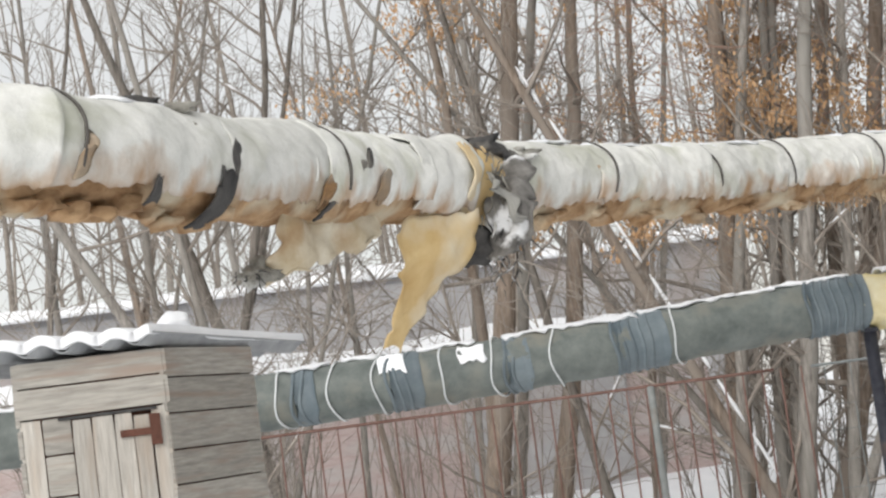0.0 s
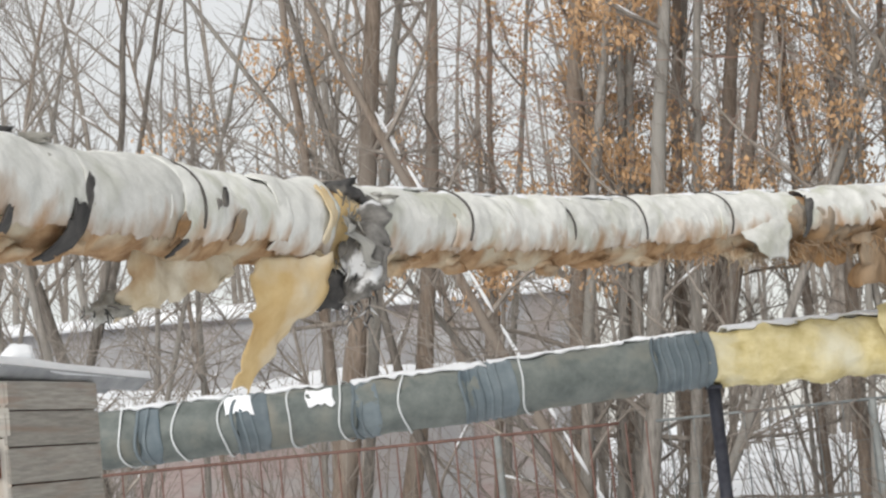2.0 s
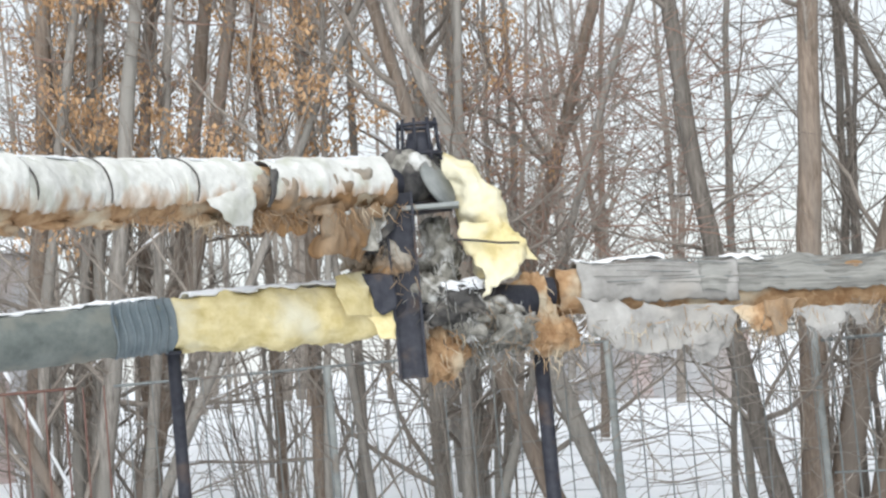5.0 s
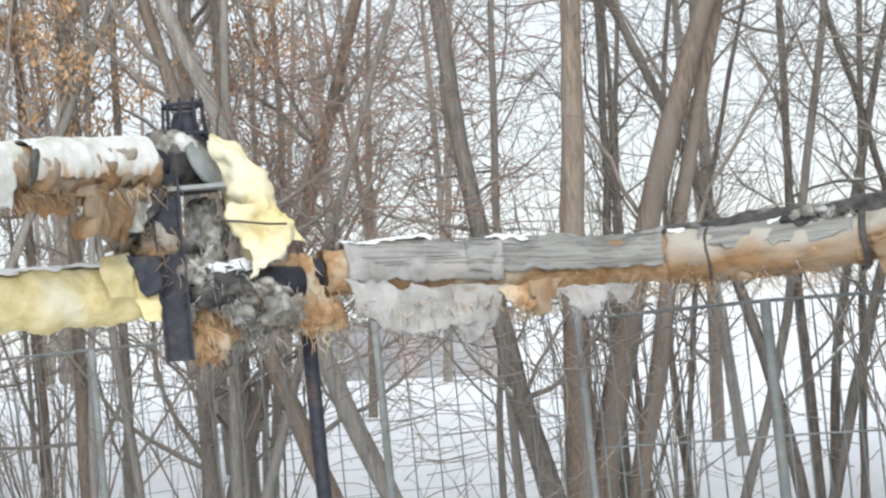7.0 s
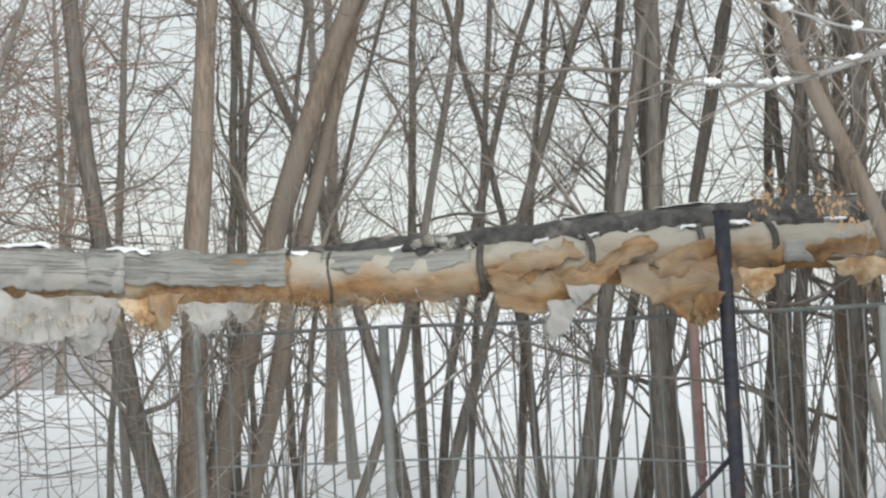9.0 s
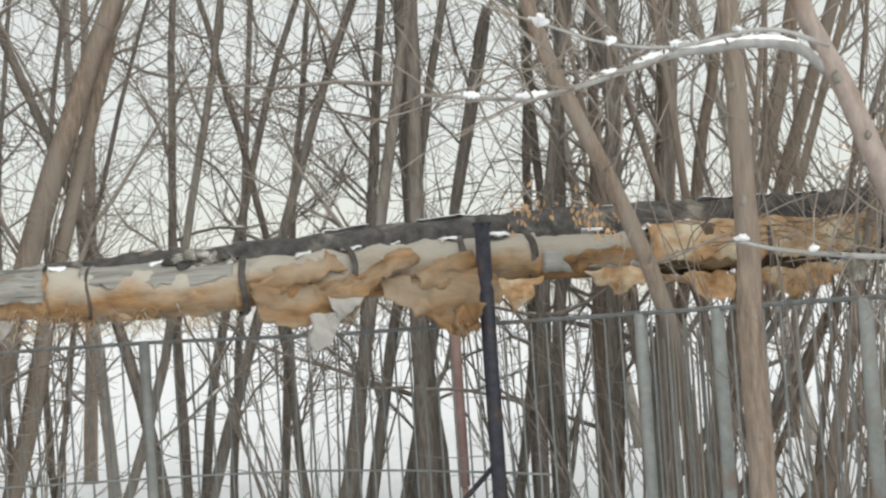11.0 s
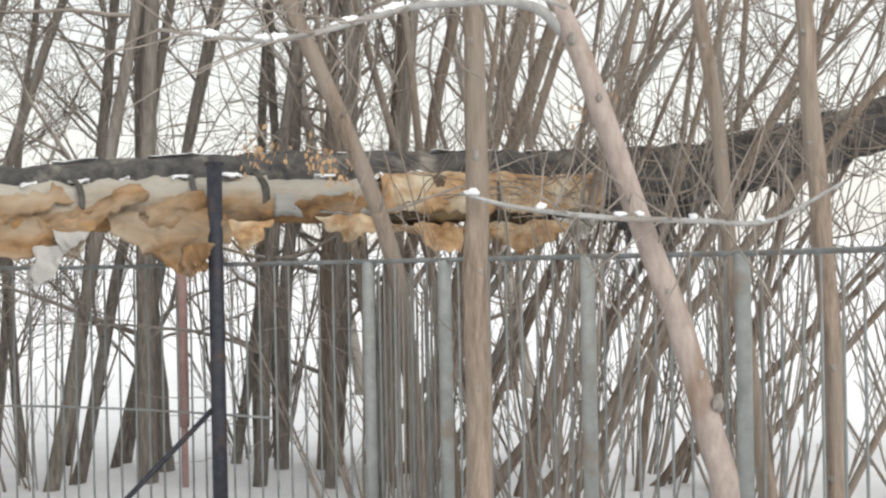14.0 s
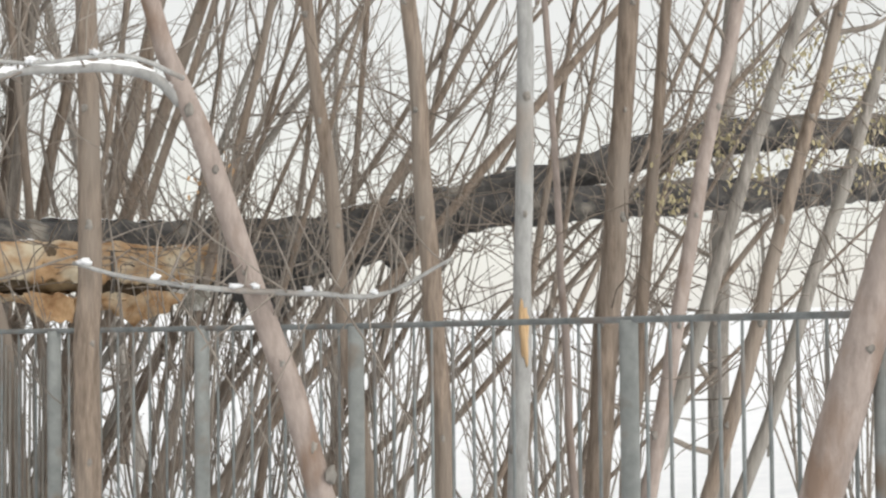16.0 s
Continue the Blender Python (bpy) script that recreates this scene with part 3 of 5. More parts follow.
# ---- the valve where the pipes meet ----
def build_valve():
    th = thing("pipe_valve", "dark steel valve with a caged handwheel on the pipe", "valve")
    t, side, up = UPPER.axes(UPPER.length - 0.2)
    c = at(21.75, 6.0, 12.05)
    body = Tubes()
    body.add([c - t * 0.22, c - t * 0.2, c - t * 0.05, c + t * 0.1, c + t * 0.2], [0.14, 0.2, 0.215, 0.2, 0.15], 20)
    body.link("body", FELT, th, "grimy grey valve body")
    right = Vector((math.cos(radians(22.5)), -math.sin(radians(22.5)), 0))
    away = Vector((math.sin(radians(22.5)), math.cos(radians(22.5)), 0))
    up_z = Vector((0, 0, 1))
    lump("bonnet", at(21.75, 6.35, 11.95), (0.17, 0.16, 0.13), MOSS, th, "grimy domed bonnet", 0.12, 5.0, 4)
    f = Tubes()
    n = (right * 0.82 + up_z * 0.42 - away * 0.4).normalized()
    p = at(22.55, 5.8, 11.85)
    f.add([p - n * 0.018, p + n * 0.018], [0.17, 0.17], 26)
    f.link("flange", STEEL_GREY, th, "pale round flange")
    plate = Boxes()
    plate.add(at(22.25, 5.05, 11.85), right * 0.19, away * 0.12, up_z * 0.014)
    plate.link("plate", STEEL_GREY, th, "pale flat plate under the flange")
    cage = at(22.05, 6.75, 12.0)
    for z, r in ((0.0, 0.15), (0.2, 0.13)):
        g = Tubes()
        ring = [cage + Vector((r * math.cos(a), r * math.sin(a), z)) for a in np.linspace(0, 2 * math.pi, 25)]
        g.add(ring, [0.014] * 25, 6)
        g.link("cage_ring", STEEL_DARK, th)
    for i in range(9):
        a = 2 * math.pi * i / 9
        g = Tubes()
        g.add([cage + Vector((0.15 * math.cos(a), 0.15 * math.sin(a), -0.05)), cage + Vector((0.13 * math.cos(a), 0.13 * math.sin(a), 0.24))], [0.011, 0.011], 6)
        g.link("cage_bar", STEEL_DARK, th)
    g = Tubes()
    g.add([cage + Vector((0, 0, -0.3)), cage + Vector((0, 0, 0.05)), cage + Vector((0, 0, 0.15))], [0.1, 0.1, 0.07], 14)
    g.link("spindle", STEEL_DARK, th)
    return th


build_valve()


def build_bracket():
    th = thing("steel_bracket", "dark steel channel hanging from the pipe joint", "bracket")
    top, bottom = at(21.25, 5.6, 11.75), at(21.2, -0.4, 11.75)
    w = Vector((math.cos(radians(21)), -math.sin(radians(21)), 0))
    d = Vector((math.sin(radians(21)), math.cos(radians(21)), 0))
    m = (top + bottom) / 2
    h = (top.z - bottom.z) / 2
    for name, off, a, b in (("web", d * 0.03, w * 0.088, d * 0.01), ("flange", w * -0.088, w * 0.008, d * 0.045), ("flange", w * 0.088, w * 0.008, d * 0.045)):
        bx = Boxes()
        bx.add(m + off, a, b, (0, 0, h))
        bx.link(name, STEEL_DARK, th)
    for p, q in ((at(19.9, 3.8, 11.85), at(21.2, 4.9, 11.8)), (at(20.2, 2.9, 11.9), at(21.2, 1.9, 11.85)), (at(21.0, 5.0, 11.8), at(22.9, 5.1, 12.0))):
        t = Tubes()
        t.add([p, p.lerp(q, 0.5), q], [0.05, 0.045, 0.05], 8)
        t.link("brace", STEEL_DARK, th)
    flap("black_flap", [at(20.45, 5.4, 11.68), at(20.15, 3.7, 11.68)], [at(21.2, 5.3, 11.7), at(21.05, 4.5, 11.7)], FELT, th, "torn black flap of felt", 0.02, 41.0, m=14, k=10)
    flap("black_flap", [at(19.75, 3.1, 11.62), at(20.35, 1.7, 11.62)], [at(20.9, 3.0, 11.64), at(20.9, 1.9, 11.64)], STEEL_DARK, th, "torn black flap of felt", 0.015, 43.0, m=14, k=10)
    for i, (az, el, d2, size, mat) in enumerate(((20.2, 4.4, 11.8, (0.10, 0.10, 0.13), FELT), (19.9, 3.6, 11.9, (0.12, 0.10, 0.12), CLOTH_TAN), (20.8, 3.4, 11.8, (0.10, 0.1, 0.12), CLOTH_TAN), (20.2, 2.3, 12.0, (0.11, 0.1, 0.14), FELT), (22.4, 3.4, 12.1, (0.16, 0.1, 0.2), MOSS), (22.2, 2.3, 11.9, (0.14, 0.12, 0.14), MOSS), (22.9, 1.9, 11.9, (0.2, 0.12, 0.12), FELT), (23.1, 2.4, 11.85, (0.14, 0.08, 0.04), SNOW), (22.2, 0.4, 12.0, (0.13, 0.1, 0.2), WOOL))):
        lump("clod", at(az, el, d2), size, mat, th, "", 0.6, 3.1 * i + 50, 4)
        if mat is not SNOW:
            fibres("fringe", at(az, el, d2 - 0.1), [0.7 * q for q in size], 50, mat, th, i, 0.13, 0.7, 0.003)
    return th


build_bracket()


def build_elbow():
    th = thing("insulated_elbow", "pipe elbow lagged in bright yellow glass wool", "pipe elbow")
    L = Line([at(22.7, 6.1, 12.1), at(23.2, 6.0, 12.1), at(23.75, 5.2, 12.1), at(24.0, 4.2, 12.1), at(24.15, 3.2, 12.1), at(24.2, 2.6, 12.1)])
    sleeve("yellow_wool", L, 0, L.length, 0.155, WOOL_YELLOW, th, rough=0.045, k=52, step=0.02)
    flap("wool_flap", [at(23.0, 4.4, 11.88), at(23.3, 3.4, 11.85), at(23.75, 2.05, 11.85)], [at(24.6, 4.4, 11.95), at(25.2, 3.4, 11.9), at(24.1, 2.1, 11.88)], WOOL_YELLOW, th, "", 0.04, 17.0)
    flap("wool_flap", [at(24.2, 4.2, 11.95), at(24.4, 3.3, 11.92)], [at(24.9, 4.0, 12.0), at(25.5, 3.0, 11.98)], WOOL_YELLOW, th, "", 0.015, 19.0, m=14)
    wire = Tubes()
    wire.add([at(22.9, 3.95, 11.84), at(23.6, 3.85, 11.8), at(24.4, 3.7, 11.82), at(25.0, 3.65, 11.86)], [0.008] * 4, 6)
    wire.link("wire", BAND, th)
    for i in range(14):
        u = i / 13
        az = 22.6 + 2.0 * u
        el = 1.4 + 0.8 * math.sin(i * 2.4) - 0.3 * u
        lump("torn_lagging", at(az, el, 12.2 + 0.25 * math.sin(i * 1.3)), (0.10 + 0.05 * math.sin(i * 3) ** 2, 0.1, 0.09), (MOSS, MOSS, CLOTH_PALE, CLOTH_TAN)[i % 4], th, "", 0.7, 2.7 * i + 90, 3)
        fibres("fringe", at(az, el, 12.1 + 0.2 * math.sin(i * 1.3)), (0.1, 0.06, 0.09), 36, (MOSS, CLOTH_TAN, MOSS, CLOTH_GREY)[i % 4], th, 200 + i, 0.13, 0.7, 0.003)
    for i, (az, el, s) in enumerate(((25.35, 1.5, (0.12, 0.1, 0.22)), (25.75, 0.6, (0.19, 0.13, 0.15)), (25.05, 2.0, (0.10, 0.1, 0.12)))):
        lump("orange_lagging", at(az, el, 12.4), s, WOOL, th, "rust-orange wad of glass wool", 0.3, 33 + i, 4)
        fibres("fringe", at(az, el - 0.2, 12.3), (0.09, 0.06, 0.09), 40, WOOL, th, 300 + i, 0.12, 0.7, 0.003)
    flap("torn_lagging", [at(22.1, 0.9, 12.0), at(22.1, 0.2, 12.0), at(22.2, -0.6, 12.0)], [at(22.9, 0.9, 12.0), at(22.8, 0.2, 12.0), at(22.6, -0.5, 12.0)], WOOL, th, "", 0.03, 23.0, m=14, k=8)
    return th


build_elbow()

# ---- the pipes beyond the valve ----
FRONT = Line([at(25.5, 1.95, 12.5), at(28.2, 1.85, 12.6), at(35.5, 1.3, 12.6), at(43, 1.25, 12.4), at(50, 1.45, 12.5), at(56, 1.45, 12.8), at(62.8, 1.35, 13.2), at(66, 1.8, 13.6), at(69.5, 2.6, 14.2), at(73, 3.25, 14.6), at(80, 3.6, 15.2), at(86, 3.9, 16)])
BACK = Line([at(34, 1.3, 13.3), at(38, 1.7, 13.3), at(43, 1.95, 13.2), at(50, 2.3, 13.3), at(56, 2.35, 13.6), at(62, 2.3, 14.0), at(66, 2.45, 14.3), at(70, 3.2, 14.6), at(73, 3.95, 14.9), at(80, 5.4, 15.4), at(86, 5.4, 16.2)])


def build_front_pipe():
    th = thing("torn_insulated_pipe", "heating pipe with brown and grey insulation hanging in rags", "pipe")
    L = FRONT
    core = Tubes()
    ss = np.linspace(0, L.length, 60)
    core.add([L.place(s) for s in ss], [0.11] * 60, 16)
    core.link("steel_pipe", STEEL_DARK, th)
    sleeve("glass_wool", L, L.near(26.0), L.near(43.2), 0.168, WOOL, th, "rust-brown glass wool", rough=0.02, k=44, step=0.035)
    sleeve("grey_cover", L, L.near(26.6), L.near(31.8), 0.205, CLOTH_PALE, th, "pale creased cover", -130, 116, 0.025, 14, 0.05, 4.0, k=50, step=0.03)
    sleeve("grey_cover", L, L.near(30.6), L.near(37.0), 0.212, CLOTH_GREY, th, "creased grey cover", -130, 98, 0.028, 9, -0.05, 9.0, k=50, step=0.03)
    # long creases in the grey cover
    for i in range(9):
        a = radians(4 + 10 * i)
        crease = Tubes()
        pts = []
        for s in np.linspace(L.near(27.2 + 0.4 * (i % 3)), L.near(36.8 - 0.5 * (i % 2)), 26):
            t, side, up = L.axes(s)
            b = a + 0.07 * math.sin(s * 3 + i)
            pts.append(L.place(s) + (side * math.sin(b) + up * math.cos(b)) * (0.211 + 0.008 * math.sin(s * 5 + i)))
        crease.add(pts, [0.0035] * len(pts), 5)
        crease.link("crease", PICKET if i % 2 else CLOTH_GREY, th)
    sleeve("brown_cover", L, L.near(37.1), L.near(43.4), 0.186, CLOTH_TAN, th, "brown paper cover", -70, 176, 0.02, 10, -0.1, 14.0, k=46, step=0.03)
    sleeve("pale_cover", L, L.near(38.2), L.near(43.0), 0.194, CLOTH_GREY, th, "", -20, 75, 0.014, 16, -0.08, 15.0, k=30)
    sleeve("brown_cover", L, L.near(43.0), L.near(52.6), 0.19, CLOTH_TAN, th, "brown paper cover", -140, 150, 0.035, 20, 0.02, 16.0, k=50, step=0.03)
    sleeve("brown_cover", L, L.near(52.4), L.near(56.4), 0.155, CLOTH_TAN, th, "brown paper cover", -150, 165, 0.02, 16, 0.0, 18.0, k=44, step=0.03)
    sleeve("pale_cover", L, L.near(52.7), L.near(56.0), 0.165, CLOTH_GREY, th, "", 70, 130, 0.02, 20, 0.0, 19.0, k=20)
    sleeve("ochre_cover", L, L.near(56.2), L.near(63.2), 0.2, WOOL, th, "ochre wool cover", -150, 116, 0.02, 14, 0.0, 21.0, k=44, step=0.03)
    # lagging coloured dark brown to stand for the shadowed hollow beneath the cover
    sleeve("glass_wool", L, L.near(56.0), L.near(63.4), 0.172, LAGGING_SHADE, th, "lagging coloured dark brown as the shadowed underside", rough=0.03, k=40, step=0.035)
    sleeve("hanging_shell", L, L.near(56.3), L.near(61.8), 0.225, WOOL, th, "loose half shell sagging under the pipe", 138, 200, 0.02, 12, 0.0, 22.0, k=24, step=0.03, sag=0.05)
    flap("rag", [at(57.3, 0.75, 12.5), at(58.1, 0.6, 12.5), at(58.9, 0.6, 12.5)], [at(57.6, 0.2, 12.48), at(58.2, -0.25, 12.48), at(58.8, -0.3, 12.48)], WOOL, th, "scrap of ochre wool", 0.03, 61.0, m=20, k=10)
    sleeve("felt", L, L.near(63.0), L.near(71), 0.19, FELT, th, "blackened felt", rough=0.035, k=44, step=0.035)
    sleeve("felt", L, L.near(70.8), L.length, 0.155, FELT, th, "blackened felt", rough=0.035, k=44, step=0.04)
    for az, w, sl in ((38.4, 0.025, 0.02), (43.15, 0.06, 0.02), (46.6, 0.05, 0.02), (50.2, 0.05, 0.02), (52.3, 0.06, 0.02), (59.8, 0.03, 0.03), (61.6, 0.03, 0.02)):
        band(L, L.near(az), 0.2 if az > 38 else 0.216, BAND, th, w * 0.8, sl, "dark strap", drop=0.0)
    # rags
    def hang(a0, a1, tip, low, mat, seed, top=0.9, d=12.32, crumple=0.035, label="torn rag of insulation"):
        mid = (top + low) / 2
        flap("rag", [at(a0, top, d), at(a0 + (tip - a0) * 0.35, mid, d - 0.03), at(tip - 0.12, low, d - 0.02)], [at(a1, top, d), at(a1 + (tip - a1) * 0.35, mid, d - 0.03), at(tip + 0.12, low + 0.1, d - 0.02)], mat, th, label, crumple, seed, m=22, k=18)
        fibres("fringe", at(tip, low + 0.3, d - 0.03), (0.06, 0.02, 0.04), 30, mat, th, int(seed), 0.10, 0.8, 0.0025)
    flap("rag", [at(26.7, 1.75, 12.36), at(28.9, 1.3, 12.36), at(30.7, 1.1, 12.36), at(31.9, 0.95, 12.36)], [at(26.9, 0.75, 12.3), at(27.75, 0.0, 12.3), at(28.8, -0.32, 12.3), at(29.9, -0.15, 12.3), at(31.2, -0.25, 12.3)], CLOTH_PALE, th, "pale grey cloth hanging in a bag", 0.035, 71.0, m=44, k=14)
    hang(29.9, 31.3, 30.6, -0.75, CLOTH_PALE, 72.0, 0.5)
    hang(31.6, 33.0, 32.4, 0.0, WOOL, 73.0, 0.9)
    hang(32.6, 33.6, 32.5, -0.2, CLOTH_TAN, 74.0, 1.0)
    hang(33.4, 35.2, 34.4, -0.3, CLOTH_PALE, 75.0, 0.7)
    hang(35.2, 36.2, 35.5, 0.0, CLOTH_PALE, 76.0, 0.6)
    flap("rag", [at(43.4, 1.1, 12.2), at(45.0, 1.1, 12.2), at(47.1, 1.4, 12.2)], [at(43.8, 0.1, 12.16), at(44.6, -0.2, 12.14), at(45.6, 0.0, 12.14), at(46.4, -0.25, 12.14), at(47.1, 0.75, 12.18)], CLOTH_TAN, th, "brown cloth hanging in a bag", 0.04, 77.0, m=44, k=14)
    hang(45.2, 46.4, 45.25, -1.05, CLOTH_PALE, 78.0, 0.2, 12.12, 0.03)
    hang(46.0, 47.0, 46.2, -0.2, CLOTH_PALE, 85.0, 0.6, 12.12, 0.03)
    flap("rag", [at(47.4, 1.2, 12.2), at(49.4, 1.2, 12.2), at(51.3, 1.4, 12.2)], [at(47.8, 0.65, 12.18), at(48.6, 0.1, 12.14), at(49.3, -0.5, 12.14), at(50.5, -0.6, 12.14), at(51.1, 0.35, 12.16)], CLOTH_TAN, th, "rust-brown wool hanging in a bag", 0.04, 79.0, m=44, k=14)
    hang(49.6, 50.9, 50.2, -0.85, CLOTH_TAN, 80.0, 0.1, 12.12)
    hang(51.2, 53.0, 52.0, -0.1, WOOL, 81.0, 0.9, 12.3)
    hang(54.2, 56.4, 55.4, 0.2, WOOL, 82.0, 1.0, 12.5)
    hang(59.6, 62.4, 61.0, -0.35, WOOL, 83.0, 0.7, 12.85)
    hang(61.8, 63.2, 62.6, 0.1, MOSS, 84.0, 0.8, 12.95)
    for a0, a1, tip, low, top, d in ((63.6, 65.0, 64.3, 0.1, 1.2, 13.0), (64.6, 65.8, 65.3, -0.35, 1.2, 13.1), (65.4, 67.0, 66.2, 0.5, 1.6, 13.3), (66.6, 68.4, 67.3, 0.9, 2.0, 13.55), (68.6, 70.2, 69.3, 1.3, 2.4, 13.9)):
        hang(a0, a1, tip, low, FELT, a0, top, d, 0.05, "blackened rag of felt")
    # slanting folds of loose cover
    for a0, a1, e0, e1, seed in ((43.4, 46.2, 1.0, 2.0, 1.0), (46.0, 48.6, 0.6, 2.0, 2.0), (48.6, 50.6, 0.7, 1.9, 3.0), (53.4, 55.6, 1.1, 1.6, 4.0)):
        flap("fold", [at(a0, e0 + 0.25, 12.18), at((a0 + a1) / 2, (e0 + e1) / 2 + 0.3, 12.15), at(a1, e1 + 0.1, 12.2)], [at(a0 + 0.4, e0 - 0.25, 12.2), at((a0 + a1) / 2 + 0.4, (e0 + e1) / 2 - 0.2, 12.15), at(a1 + 0.3, e1 - 0.4, 12.2)], CLOTH_TAN, th, "loose fold of cover", 0.035, 90 + seed, m=18, k=8)
    for i in range(16):
        az = 38.8 + 1.55 * i
        w = 0.25 + 0.4 * math.sin(i * 2.1) ** 2
        if i in (3, 9):
            continue
        sleeve("snow_cap", L, L.near(az), L.near(az + w), 0.19, SNOW, th, "patch of snow", -30, 14 + 14 * math.sin(i * 1.9), 0.02, 24, 0, 100.0 + i, k=16, step=0.03, thick=0.016)
    for a, b, lo in ((26.6, 29.6, 22), (31.2, 32.6, 24), (37.1, 37.7, 34), (41.4, 42.7, 18)):
        sleeve("snow_cap", L, L.near(a), L.near(b), 0.222, SNOW, th, "cap of snow", -30, lo - 4, 0.022, 12, 0, a, k=20, thick=0.006, step=0.02)
    for i in range(26):
        az = 27.0 + 0.62 * i
        fibres("fringe", at(az, 0.55 + 0.2 * math.sin(i * 2.3), 12.35), (0.09, 0.05, 0.04), 22, (WOOL, MOSS, CLOTH_TAN)[i % 3], th, 400 + i, 0.10, 0.8, 0.0025)
    for i in range(10):
        lump("rubble", at(41.0 + 0.2 * i, 2.15 + 0.2 * math.sin(i * 2.7), 12.35), (0.06, 0.05, 0.035), MOSS if i % 2 else FELT, th, "", 0.6, i * 2.2, 2)
    return th


build_front_pipe()


def build_back_pipe():
    th = thing("felt_wrapped_pipe", "dark pipe wrapped in blackened felt", "pipe")
    L = BACK
    sleeve("felt", L, 0, L.near(66), 0.16, FELT, th, rough=0.02, k=40)
    sleeve("felt", L, L.near(66), L.length, 0.145, FELT, th, rough=0.03, k=40)
    for i in range(12):
        az = 46 + 3.0 * i
        sleeve("snow_cap", L, L.near(az), L.near(az + 1.4 + math.sin(i * 2)), 0.17, SNOW, th, "patch of snow", -45, 5 + 9 * math.sin(i * 1.7), 0.012, 18, 0, 130.0 + i, k=14)
    return th


build_back_pipe()


def support(az, d, top, r=0.05, brace=0.0):
    th = thing("pipe_support", "dark painted steel post standing in the snow", "post", "pipe supports")
    t = Tubes()
    p = at(az, 0, d)
    t.add([(p.x, p.y, ground_height(p.x, p.y) - 0.3), (p.x, p.y, 1.0), (p.x, p.y, top)], [r, r, r], 12)
    t.link("post", STEEL_DARK, th)
    cap = Boxes()
    cap.add((p.x, p.y, top), (0.045, 0, 0), (0, 0.045, 0), (0, 0, 0.012))
    cap.link("cap_plate", STEEL_DARK, th)
    if brace:
        w = Vector((math.cos(radians(az)), -math.sin(radians(az)), 0))
        q = p + w * brace
        b = Tubes()
        b.add([(p.x, p.y, 0.95), (q.x, q.y, ground_height(q.x, q.y) - 0.1)], [0.02, 0.02], 8)
        b.link("brace", STEEL_DARK, th)
    return th


support(13.65, 11.35, 2.22, 0.042, 0.9)
support(25.35, 12.45, 2.2, 0.052)
support(51.0, 12.2, 2.58, 0.052, -1.1)
support(89.0, 16.1, 2.9, 0.06)
support(-20.5, 5.0, 2.72, 0.06)


